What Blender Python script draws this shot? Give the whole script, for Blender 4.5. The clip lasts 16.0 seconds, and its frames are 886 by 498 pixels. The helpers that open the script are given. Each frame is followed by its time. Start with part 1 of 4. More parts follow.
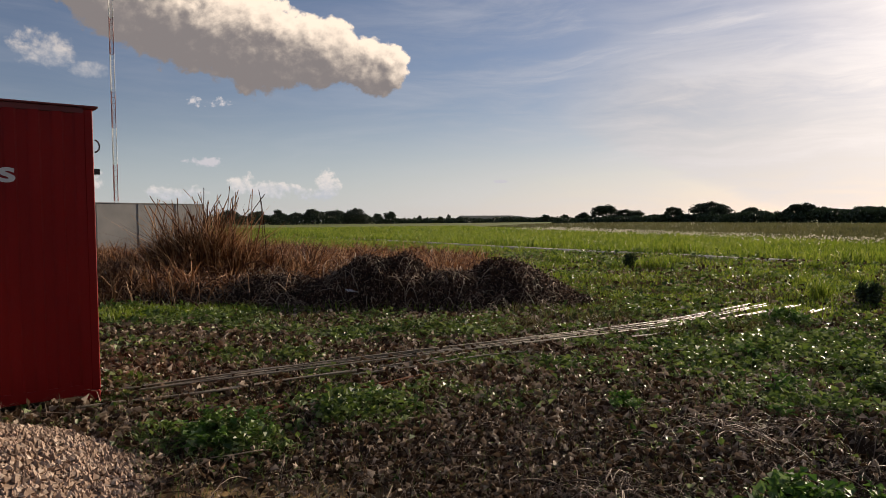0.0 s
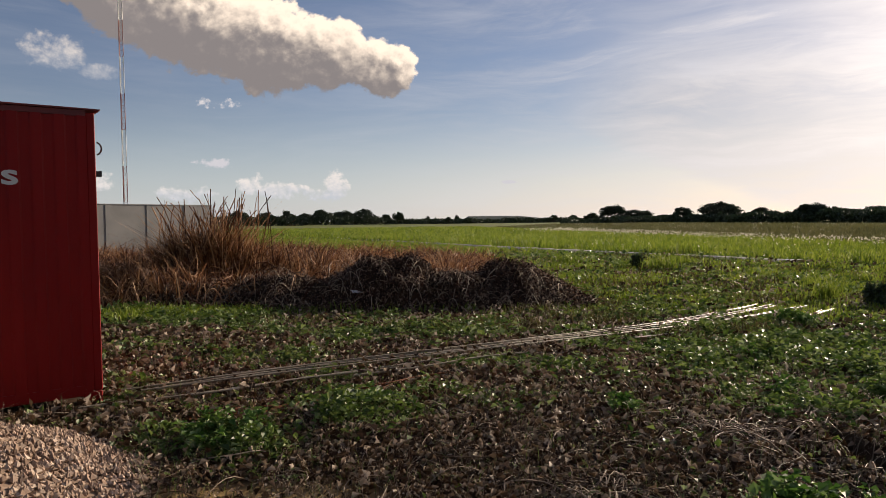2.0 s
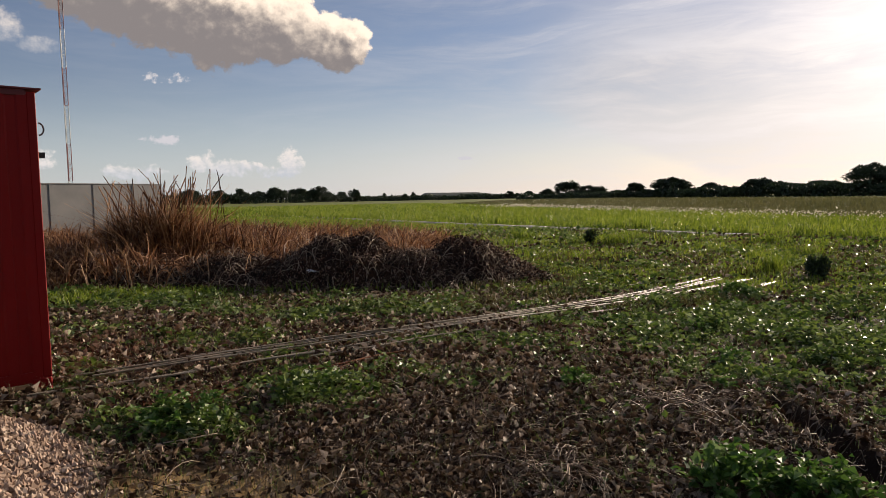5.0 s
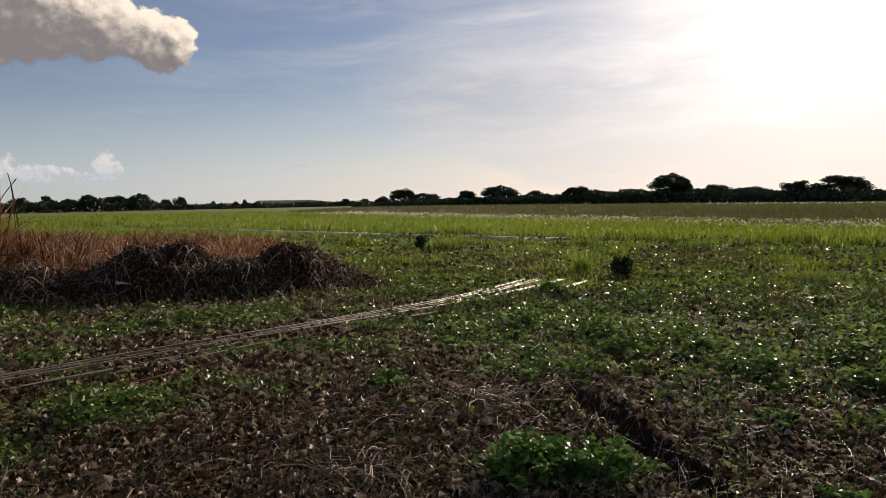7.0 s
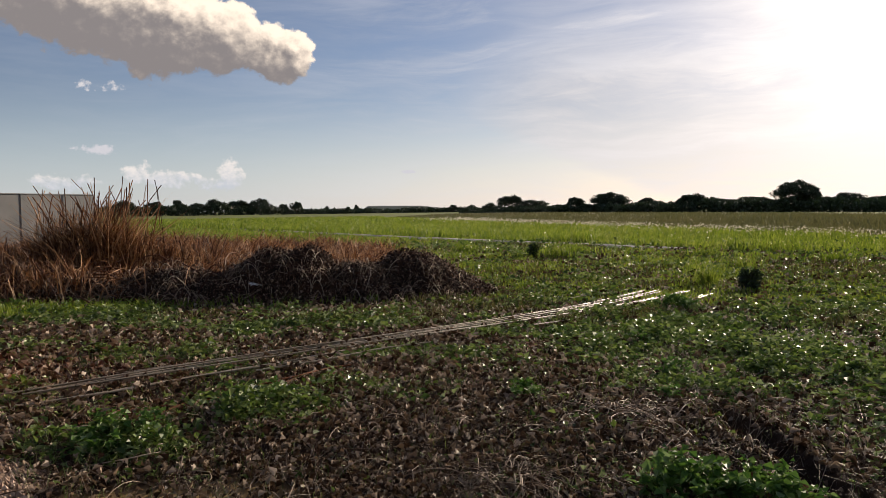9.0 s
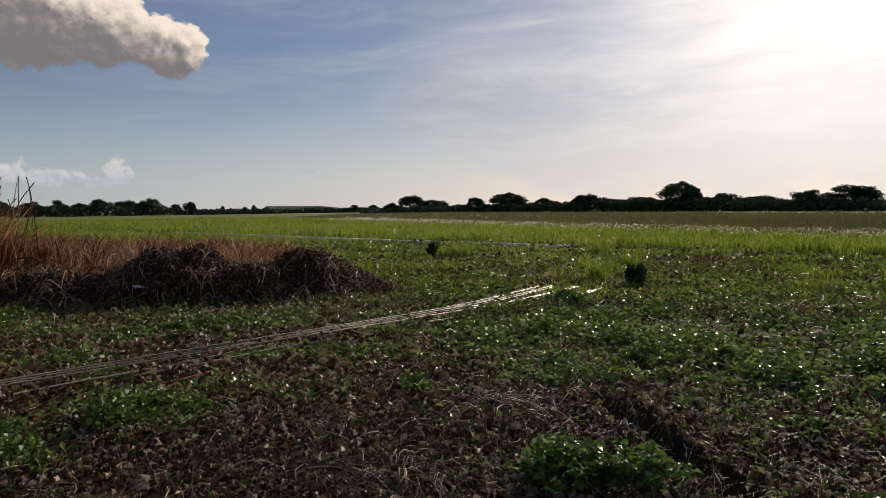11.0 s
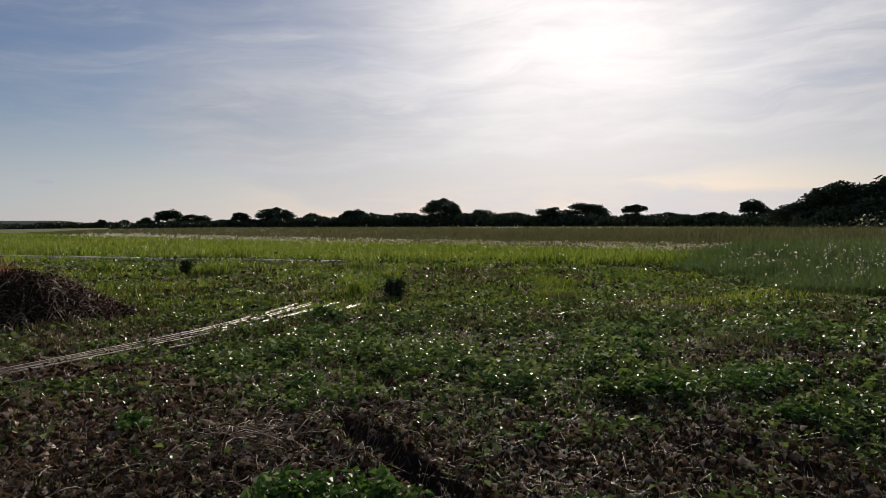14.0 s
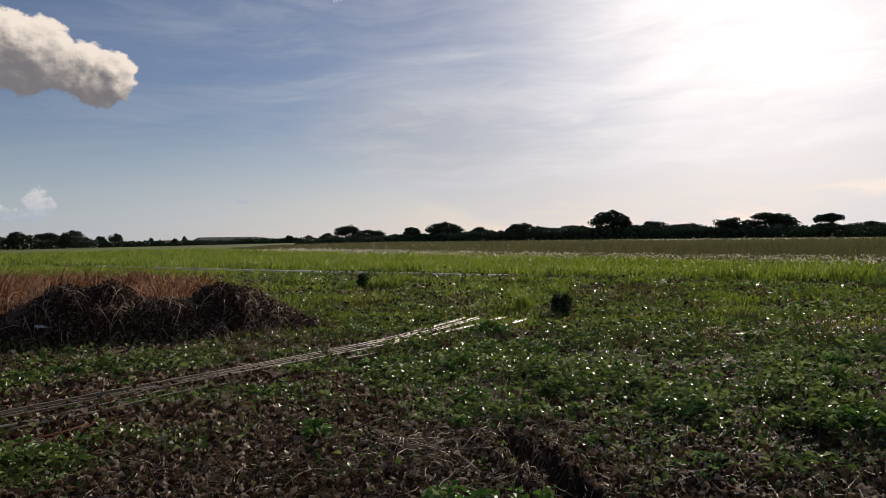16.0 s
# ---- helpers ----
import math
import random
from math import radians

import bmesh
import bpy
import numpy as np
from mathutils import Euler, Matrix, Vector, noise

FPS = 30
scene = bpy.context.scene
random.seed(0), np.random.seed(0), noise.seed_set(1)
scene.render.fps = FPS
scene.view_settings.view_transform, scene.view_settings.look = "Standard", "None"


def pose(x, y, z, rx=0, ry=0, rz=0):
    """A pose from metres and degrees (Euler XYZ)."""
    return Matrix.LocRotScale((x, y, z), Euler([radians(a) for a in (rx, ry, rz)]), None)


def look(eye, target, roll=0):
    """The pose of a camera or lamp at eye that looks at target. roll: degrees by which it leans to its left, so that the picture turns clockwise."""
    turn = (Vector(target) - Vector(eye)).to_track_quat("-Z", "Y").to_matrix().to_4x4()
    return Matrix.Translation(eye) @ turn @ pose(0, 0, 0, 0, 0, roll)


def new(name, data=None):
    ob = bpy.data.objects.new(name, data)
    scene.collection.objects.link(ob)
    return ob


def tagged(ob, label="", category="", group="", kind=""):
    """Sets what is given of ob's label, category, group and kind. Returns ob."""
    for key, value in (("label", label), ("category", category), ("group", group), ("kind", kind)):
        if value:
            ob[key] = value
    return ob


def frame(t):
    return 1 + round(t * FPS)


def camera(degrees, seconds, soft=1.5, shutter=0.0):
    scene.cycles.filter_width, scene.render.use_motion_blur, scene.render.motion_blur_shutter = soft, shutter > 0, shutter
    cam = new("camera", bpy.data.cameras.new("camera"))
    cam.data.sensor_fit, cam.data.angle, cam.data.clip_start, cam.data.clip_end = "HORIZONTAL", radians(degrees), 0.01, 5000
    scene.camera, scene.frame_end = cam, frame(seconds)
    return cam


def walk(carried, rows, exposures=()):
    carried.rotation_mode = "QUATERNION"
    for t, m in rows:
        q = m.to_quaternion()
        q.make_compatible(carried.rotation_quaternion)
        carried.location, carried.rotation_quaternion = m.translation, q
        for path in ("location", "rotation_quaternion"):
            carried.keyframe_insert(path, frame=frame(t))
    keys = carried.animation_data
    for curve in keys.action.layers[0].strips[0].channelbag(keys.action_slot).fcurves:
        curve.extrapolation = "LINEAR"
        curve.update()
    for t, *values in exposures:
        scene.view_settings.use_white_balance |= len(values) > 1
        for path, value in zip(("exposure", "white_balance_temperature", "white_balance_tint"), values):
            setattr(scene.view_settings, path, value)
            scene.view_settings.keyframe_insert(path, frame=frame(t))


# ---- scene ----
cam = camera(64.9, 16.0, soft=0.5)
PATH = [
    (0, (0.12, 0.338, 1.564), (0.12, 2.337, 1.481), -0.6),
    (0.5, (0.216, 0.34, 1.6), (0.222, 2.34, 1.57), -2.4),
    (1, (0.169, 0.341, 1.584), (0.049, 2.337, 1.544), -1.9),
    (1.5, (0.172, 0.336, 1.576), (0.075, 2.332, 1.501), -1.7),
    (2, (0.201, 0.326, 1.569), (0.177, 2.324, 1.488), -0.7),
    (2.5, (0.18, 0.335, 1.565), (0.137, 2.332, 1.466), -0.1),
    (3, (0.174, 0.351, 1.566), (0.146, 2.348, 1.47), -0.1),
    (3.2, (0.169, 0.346, 1.577), (0.149, 2.344, 1.499), -0.2),
    (5.3, (0.245, 0.286, 1.599), (0.389, 2.275, 1.445), -1.0),
    (5.5, (0.272, 0.31, 1.583), (0.462, 2.296, 1.445), -0.7),
    (6, (0.317, 0.316, 1.588), (0.651, 2.285, 1.492), -0.7),
    (6.5, (0.384, 0.302, 1.56), (0.837, 2.247, 1.444), -0.9),
    (7, (0.43, 0.294, 1.555), (0.987, 2.21, 1.418), -1.2),
    (7.5, (0.441, 0.289, 1.54), (1.153, 2.151, 1.377), -0.9),
    (8, (0.272, 0.332, 1.55), (0.894, 2.221, 1.345), -0.8),
    (8.5, (0.186, 0.342, 1.577), (0.541, 2.305, 1.424), -0.9),
    (8.7, (0.16, 0.33, 1.587), (0.42, 2.308, 1.456), -0.7),
    (10.8, (0.245, 0.266, 1.562), (0.697, 2.213, 1.49), -0.7),
    (11, (0.272, 0.303, 1.546), (0.808, 2.226, 1.429), -0.8),
    (11.5, (0.365, 0.285, 1.557), (1.172, 2.106, 1.38), -1.8),
    (12, (0.505, 0.288, 1.554), (1.426, 2.055, 1.384), 0.1),
    (12.5, (0.56, 0.254, 1.545), (1.492, 2.013, 1.349), -1.3),
    (13, (0.619, 0.22, 1.529), (1.588, 1.958, 1.331), -1.5),
    (13.5, (0.609, 0.284, 1.535), (1.625, 2.001, 1.398), -3.0),
    (14, (0.602, 0.438, 1.543), (1.731, 2.087, 1.461), -0.7),
    (14.5, (0.566, 0.537, 1.548), (1.535, 2.285, 1.484), -1.6),
    (15, (0.563, 0.464, 1.578), (1.319, 2.314, 1.487), -0.5),
    (15.5, (0.562, 0.37, 1.597), (1.122, 2.289, 1.546), -1.9),
    (16, (0.595, 0.382, 1.594), (1.304, 2.252, 1.558), -1.3),
]
EXPOSURES = [(0.0, 0.22, 7000, 15), (3.2, 0.40, 7000, 15), (5.5, 0.32, 7000, 15), (7.0, 0.2, 6800, 13), (8.5, 0.42, 6900, 14), (11.0, 0.0, 6600, 12), (12.5, 0.0, 6500, 11), (14.0, -0.14, 6400, 12), (14.8, -0.22, 6400, 12), (15.5, 0.05, 6400, 13), (16.0, -0.05, 6400, 13)]
walk(cam, [(t, look(eye, target, roll)) for t, eye, target, roll in PATH], EXPOSURES)

# ---- sky, sun ----
SUN_AZ, SUN_EL = 46.0, 17.0


class S:
    """A socket of a node tree with arithmetic."""

    def __init__(self, tree, out):
        self.tree, self.out = tree, out

    def op(self, kind, *others):
        node = self.tree.nodes.new("ShaderNodeMath")
        node.operation = kind
        for slot, value in zip(node.inputs, (self, *others)):
            if isinstance(value, S):
                self.tree.links.new(value.out, slot)
            else:
                slot.default_value = value
        return S(self.tree, node.outputs[0])

    def __add__(self, o): return self.op("ADD", o)
    def __sub__(self, o): return self.op("SUBTRACT", o)
    def __mul__(self, o): return self.op("MULTIPLY", o)
    def __truediv__(self, o): return self.op("DIVIDE", o)
    def top(self, o): return self.op("MAXIMUM", o)
    def low(self, o): return self.op("MINIMUM", o)

    def ramp(self, a, b, lo=0.0, hi=1.0):
        """Smooth step of this value from a to b."""
        node = self.tree.nodes.new("ShaderNodeMapRange")
        node.interpolation_type = "SMOOTHSTEP"
        self.tree.links.new(self.out, node.inputs["Value"])
        for key, value in (("From Min", a), ("From Max", b), ("To Min", lo), ("To Max", hi)):
            node.inputs[key].default_value = value
        return S(self.tree, node.outputs[0])


def vec(tree, *xyz):
    node = tree.nodes.new("ShaderNodeCombineXYZ")
    for slot, value in zip(node.inputs, xyz):
        if isinstance(value, S):
            tree.links.new(value.out, slot)
        else:
            slot.default_value = value
    return S(tree, node.outputs[0])


def noise_of(tree, v, scale, detail=5.0, rough=0.55, warp=0.0):
    node = tree.nodes.new("ShaderNodeTexNoise")
    tree.links.new(v.out, node.inputs["Vector"])
    node.inputs["Scale"].default_value, node.inputs["Detail"].default_value = scale, detail
    node.inputs["Roughness"].default_value, node.inputs["Distortion"].default_value = rough, warp
    return S(tree, node.outputs[0])


def puffs_of(tree, v, scale, detail=3.0):
    node = tree.nodes.new("ShaderNodeTexVoronoi")
    node.feature = "SMOOTH_F1"
    tree.links.new(v.out, node.inputs["Vector"])
    node.inputs["Scale"].default_value, node.inputs["Detail"].default_value = scale, detail
    node.inputs["Roughness"].default_value, node.inputs["Smoothness"].default_value = 0.55, 0.35
    return S(tree, node.outputs["Distance"])


def mix_of(tree, f, a, b):
    node = tree.nodes.new("ShaderNodeMix")
    node.data_type = "RGBA"
    for slot, value in ((node.inputs[0], f), (node.inputs[6], a), (node.inputs[7], b)):
        if isinstance(value, S):
            tree.links.new(value.out, slot)
        elif isinstance(value, (int, float)):
            slot.default_value = value
        else:
            slot.default_value = (*value, 1)
    return S(tree, node.outputs[2])


world = bpy.data.worlds.new("sky")
scene.world = world
world.use_nodes = True
W = world.node_tree
W.nodes.clear()
coords = W.nodes.new("ShaderNodeTexCoord")
split = W.nodes.new("ShaderNodeSeparateXYZ")
W.links.new(coords.outputs["Generated"], split.inputs[0])
dx, dy, dz = (S(W, split.outputs[n]) for n in range(3))
az = dx.op("ARCTAN2", dy) * 57.2958
el = dz.op("ARCSINE") * 57.2958
nishita = W.nodes.new("ShaderNodeTexSky")
nishita.sky_type, nishita.sun_disc = "NISHITA", False
nishita.sun_elevation, nishita.sun_rotation = radians(SUN_EL), radians(SUN_AZ)
nishita.air_density, nishita.dust_density, nishita.ozone_density = 1.0, 0.25, 3.0
SKY = 0.066
blue = W.nodes.new("ShaderNodeMix")
blue.data_type, blue.blend_type = "RGBA", "MULTIPLY"
blue.inputs[0].default_value = 1.0
W.links.new(nishita.outputs[0], blue.inputs[6])
blue.inputs[7].default_value = (SKY * 1.12, SKY * 0.98, SKY * 1.01, 1)
sky_col = S(W, blue.outputs[2])

# thin high cloud, lit by the sun behind it
sun_x, sun_y = (az - SUN_AZ) / 1.35, el - SUN_EL + 2.0
away = (sun_x * sun_x + sun_y * sun_y).op("SQRT")
bend = noise_of(W, vec(W, az * 0.04, el * 0.10, 5.0), 1.0, 3.0, 0.5) * 2.5
streaks = noise_of(W, vec(W, az * 0.045, el * 0.30 - az * 0.012 + bend, 3.0), 1.0, 7.0, 0.62, 0.5)
fine = noise_of(W, vec(W, az * 0.12, el * 0.75 + bend, 9.0), 1.0, 6.0, 0.62, 0.8)
wisp = streaks * 0.62 + fine * 0.38
# a broad sheet whose lower edge slopes down to the right, and a thinner one above
sheet = (el + az * 0.42 - 10.6 + (fine - 0.5) * 2.0).ramp(-0.3, 1.6) * (el - az * 0.10 - 10.0 + (streaks - 0.5) * 6.0).ramp(-4.0, 4.0, 1.0, 0.45) * az.ramp(4.0, 18.0)
gap = ((az - 64.0) / 13.0).op("POWER", 2.0) + ((el - 3.0 - (az - 55.0) * 0.05) / 1.5).op("POWER", 2.0)
veil = (sheet * wisp.ramp(0.30, 0.62, 0.5, 1.0)).top(wisp.ramp(0.36, 0.70, 0.05, 0.75) * az.ramp(-15.0, 28.0, 0.2, 1.0)).top(away.ramp(5.0, 27.0, 0.97, 0.0) * wisp.ramp(0.25, 0.62, 0.72, 1.0))
# thins veil and haze in the unseen sky behind, to cut the fill light
front = (az - 30.0).op("ABSOLUTE").ramp(50.0, 115.0, 1.0, 0.25)
veil = veil * front * (gap + (fine - 0.5) * 1.4).ramp(0.3, 1.3, 0.15, 1.0)
glow = away.ramp(0.0, 36.0, 1.0, 0.0)
core = away.ramp(0.0, 20.0, 1.0, 0.0)
veil_light = glow * 0.34 + core * 0.40 + 0.46 + (wisp - 0.5) * 0.5
veil_col = W.nodes.new("ShaderNodeVectorMath")
veil_col.operation = "SCALE"
W.links.new(mix_of(W, glow, (0.86, 0.91, 1.0), (1.0, 0.95, 0.90)).out, veil_col.inputs[0])
W.links.new(veil_light.out, veil_col.inputs["Scale"])
sky_col = mix_of(W, veil, sky_col, S(W, veil_col.outputs[0]))
# haze low on the horizon
sky_col = mix_of(W, el.ramp(-1.0, 10.0, 0.62, 0.0) * front * gap.ramp(0.3, 1.2, 0.75, 1.0), sky_col, mix_of(W, (az - 46.0).op("ABSOLUTE").ramp(5.0, 66.0, 1.0, 0.0), (0.43, 0.53, 0.62), (0.84, 0.79, 0.75)))


def cumulus(under, blobs, seed, grain, edge, base, reach, light, dark, thick=1.0, slant=0.0):
    """A heap cloud over the sky colour: blobs of (azimuth, elevation, half width, half height) in degrees."""
    p = vec(W, az, el * 1.15, seed)
    q = vec(W, az + 0.55 * grain, el * 1.15 + 0.6 * grain, seed)
    body = None
    for a, e, ra, re in blobs:
        u, v = (az - a) / ra, (el - e) / re
        blob = (u * u + v * v) * -1.0 + 1.0
        body = blob if body is None else body.op("SMOOTH_MAX", blob, 0.4)
    def lumps(at):
        return (noise_of(W, at, 0.22 / grain, 10.0, 0.66, 0.3) - 0.5) * 2.4 - (puffs_of(W, at, 0.36 / grain, 2.0) - 0.42) * 0.55 - (puffs_of(W, at, 0.95 / grain, 3.0) - 0.42) * 0.45
    lump, lump2 = lumps(p), lumps(q)
    dense = body.top(-1.5) * 1.15 + lump * edge
    mask = dense.ramp(0.02, 0.20 / thick)
    rise = (el - base - az * slant) / reach
    shade = rise.ramp(0.05, 1.0, 0.0, 0.80) + (lump - lump2) * 0.62 * rise.ramp(0.0, 0.7, 0.4, 1.0) + lump * 0.10 + dense.ramp(0.1, 0.8, 0.32, 0.0) * rise.ramp(0.15, 0.7)
    return mix_of(W, mask, under, mix_of(W, shade.ramp(-0.05, 0.95), dark, light))


CREAM, GREY = (0.92, 0.81, 0.68), (0.20, 0.19, 0.195)
sky_col = cumulus(sky_col, [(-14.0, 2.6, 3.6, 0.9), (-9.3, 3.0, 1.5, 1.7), (-16.0, 3.0, 1.5, 1.2), (-10.6, 2.2, 4.0, 0.8), (-21.0, 2.3, 3.0, 1.0),
                            (-27.0, 3.2, 2.4, 1.2)], 7.0, 0.45, 1.0, 1.0, 3.2, (0.64, 0.63, 0.62), (0.42, 0.47, 0.53), 0.3)
sky_col = cumulus(sky_col, [(-18.2, 9.2, 2.6, 0.75), (-18.7, 4.7, 2.4, 0.6), (4.8, 3.1, 0.8, 0.18), (12.5, 18.6, 1.5, 0.4)],
                  13.0, 0.45, 1.3, 8.0, 4.0, (0.72, 0.69, 0.66), (0.48, 0.50, 0.55), 0.3)
sky_col = cumulus(sky_col, [(-5.4, 12.3, 3.4, 2.7), (-9.8, 13.2, 4.2, 3.5), (-14.5, 13.6, 5.8, 4.5), (-19.5, 15.0, 6.6, 4.6), (-24.5, 16.6, 5.4, 4.4),
                            (-30.0, 17.6, 5.0, 2.6), (-35.5, 17.6, 4.5, 1.9), (-50.0, 17.0, 12.0, 5.0)], 2.0, 1.0, 0.60, 8.3, 5.4, CREAM, GREY, 0.8, -0.25)
sky_col = cumulus(sky_col, [(-29.4, 12.2, 2.8, 1.9), (-26.6, 11.0, 1.8, 0.9)], 21.0, 0.6, 0.85, 9.8, 5.0, (0.66, 0.62, 0.58), (0.36, 0.39, 0.44), 0.2)
shine = W.nodes.new("ShaderNodeBackground")
W.links.new(sky_col.out, shine.inputs["Color"])
shine.inputs["Strength"].default_value = 1.0
W.links.new(shine.outputs[0], W.nodes.new("ShaderNodeOutputWorld").inputs["Surface"])

sun = new("sun", bpy.data.lights.new("sun", "SUN"))
sun.data.energy, sun.data.angle, sun.data.color = 5.0, radians(1.0), (1.0, 0.87, 0.70)
toward = Vector((math.sin(radians(SUN_AZ)) * math.cos(radians(SUN_EL)), math.cos(radians(SUN_AZ)) * math.cos(radians(SUN_EL)), math.sin(radians(SUN_EL))))
sun.matrix_world = look(toward * 50, (0, 0, 0))


# ---- materials ----
def material(name, colours, scale=8.0, rough=0.6, bump=0.0, metal=0.0, island=0.0, through_light=0.0, gloss=0.5, stretch=(1, 1, 1), spots=None):
    """Colours run over noise at two scales; island: how far each loose piece takes its own tone."""
    m = bpy.data.materials.new(name)
    m.use_nodes = True
    t = m.node_tree
    shader = t.nodes["Principled BSDF"]
    tc = t.nodes.new("ShaderNodeTexCoord")
    mp = t.nodes.new("ShaderNodeMapping")
    mp.inputs["Scale"].default_value = stretch
    t.links.new(tc.outputs["Object"], mp.inputs[0])
    v = S(t, mp.outputs[0])
    value = noise_of(t, v, scale, 6.0, 0.6) * 0.6 + noise_of(t, v, scale * 0.13, 3.0, 0.5) * 0.4
    value = value.ramp(0.28, 0.72)
    if island:
        geo = t.nodes.new("ShaderNodeNewGeometry")
        value = value * (1.0 - island) + S(t, geo.outputs["Random Per Island"]) * island
    ramp = t.nodes.new("ShaderNodeValToRGB")
    t.links.new(value.out, ramp.inputs[0])
    while len(ramp.color_ramp.elements) < len(colours):
        ramp.color_ramp.elements.new(0.5)
    for n, c in enumerate(colours):
        e = ramp.color_ramp.elements[n]
        e.position, e.color = n / max(1, len(colours) - 1), (*c, 1)
    colour = S(t, ramp.outputs[0])
    for attribute, c in spots or ():
        at = t.nodes.new("ShaderNodeAttribute")
        at.attribute_name = attribute
        colour = mix_of(t, S(t, at.outputs["Fac"]), colour, c)
    t.links.new(colour.out, shader.inputs["Base Color"])
    shader.inputs["Roughness"].default_value, shader.inputs["Metallic"].default_value = rough, metal
    shader.inputs["Specular IOR Level"].default_value = gloss
    if bump:
        b = t.nodes.new("ShaderNodeBump")
        b.inputs["Strength"].default_value, b.inputs["Distance"].default_value = bump, 0.02
        t.links.new(noise_of(t, v, scale * 4.0, 6.0, 0.65).out, b.inputs["Height"])
        t.links.new(b.outputs[0], shader.inputs["Normal"])
    if through_light:
        tr = t.nodes.new("ShaderNodeBsdfTranslucent")
        t.links.new(colour.out, tr.inputs["Color"])
        mixer = t.nodes.new("ShaderNodeMixShader")
        mixer.inputs[0].default_value = through_light
        t.links.new(shader.outputs[0], mixer.inputs[1])
        t.links.new(tr.outputs[0], mixer.inputs[2])
        t.links.new(mixer.outputs[0], t.nodes["Material Output"].inputs["Surface"])
    return m


M_GROUND = material("soil", [(0.014, 0.0065, 0.003), (0.034, 0.016, 0.008), (0.080, 0.038, 0.018)], 3.0, 0.95, 0.8, gloss=0.2,
                    spots=[("grassy", (0.045, 0.060, 0.012)), ("field", (0.135, 0.175, 0.025)), ("straw", (0.055, 0.022, 0.009)), ("sandy", (0.32, 0.21, 0.09)), ("reddish", (0.20, 0.062, 0.022))])
# palest stop paints sky glints into the leaf colour, darkest the gaps between leaves
M_WEED = material("weed_leaf", [(0.014, 0.028, 0.006), (0.046, 0.088, 0.014), (0.115, 0.175, 0.030), (0.20, 0.26, 0.07), (0.29, 0.35, 0.20)], 1.0, 0.46, island=0.78, through_light=0.32, gloss=0.35)
M_BUSH = material("bush_leaf", [(0.020, 0.055, 0.010), (0.055, 0.13, 0.018), (0.12, 0.21, 0.04), (0.28, 0.35, 0.19)], 2.0, 0.55, island=0.75, through_light=0.34, gloss=0.3)
# palest stop: grey dead leaves, and glints on the litter put into the colour
M_DEAD = material("dead_leaf", [(0.020, 0.010, 0.005), (0.055, 0.028, 0.013), (0.20, 0.132, 0.078), (0.58, 0.48, 0.38)], 0.8, 0.6, island=0.85, through_light=0.18, gloss=0.3)
M_FIELD = material("field_grass", [(0.055, 0.095, 0.010), (0.13, 0.19, 0.018), (0.22, 0.28, 0.032), (0.33, 0.36, 0.08)], 0.15, 0.55, island=0.65, through_light=0.45, gloss=0.3)
M_TALL = material("tall_green_grass", [(0.055, 0.095, 0.025), (0.10, 0.15, 0.04), (0.16, 0.20, 0.065)], 0.2, 0.55, island=0.5, through_light=0.35)
M_BANK = material("bank_grass", [(0.075, 0.085, 0.028), (0.125, 0.125, 0.045), (0.19, 0.165, 0.07)], 0.1, 0.6, island=0.5, through_light=0.3)
M_DULL = material("dull_weed", [(0.028, 0.020, 0.008), (0.062, 0.050, 0.016), (0.11, 0.105, 0.030), (0.24, 0.19, 0.08)], 0.4, 0.55, island=0.7, through_light=0.3, gloss=0.3)
M_DRY = material("dry_reed", [(0.045, 0.014, 0.006), (0.095, 0.036, 0.015), (0.29, 0.130, 0.050), (0.62, 0.40, 0.23)], 0.5, 0.55, island=0.85, through_light=0.32, gloss=0.3)
M_VINE = material("dead_vine", [(0.035, 0.018, 0.010), (0.12, 0.072, 0.042), (0.50, 0.39, 0.28)], 3.0, 0.6, island=0.85, gloss=0.25)
M_TASSEL = material("white_tassel", [(0.40, 0.38, 0.28), (0.62, 0.58, 0.48)], 2.0, 0.6, island=0.7, through_light=0.5)
M_CROWN = material("tree_leaf", [(0.012, 0.022, 0.009), (0.024, 0.042, 0.014), (0.04, 0.06, 0.02)], 0.3, 0.55, island=0.5, through_light=0.12)
M_BARK = material("bark", [(0.05, 0.035, 0.025), (0.11, 0.08, 0.055)], 4.0, 0.9, 0.5)
M_STONE = material("gravel_stone", [(0.12, 0.075, 0.05), (0.25, 0.17, 0.12), (0.39, 0.285, 0.21), (0.52, 0.42, 0.33)], 6.0, 0.85, island=0.85, gloss=0.25)
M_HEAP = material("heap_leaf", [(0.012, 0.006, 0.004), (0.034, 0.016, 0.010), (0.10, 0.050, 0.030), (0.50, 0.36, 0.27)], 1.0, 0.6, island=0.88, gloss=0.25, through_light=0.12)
M_RED = material("red_paint", [(0.17, 0.002, 0.002), (0.22, 0.003, 0.002), (0.26, 0.006, 0.004)], 1.2, 0.5, 0.05, stretch=(1, 1, 0.25), gloss=0.2)
M_RED_DARK = material("roof_paint", [(0.10, 0.010, 0.010), (0.16, 0.02, 0.016)], 2.0, 0.6, 0.1)
M_BLACK = material("dark_steel", [(0.03, 0.025, 0.025), (0.06, 0.045, 0.04)], 8.0, 0.55, 0.1, 0.4)
M_LETTER = material("white_lettering", [(0.52, 0.50, 0.49), (0.62, 0.60, 0.58)], 12.0, 0.5)
M_YELLOW = material("yellow_paint", [(0.60, 0.38, 0.02), (0.70, 0.46, 0.03)], 6.0, 0.5)
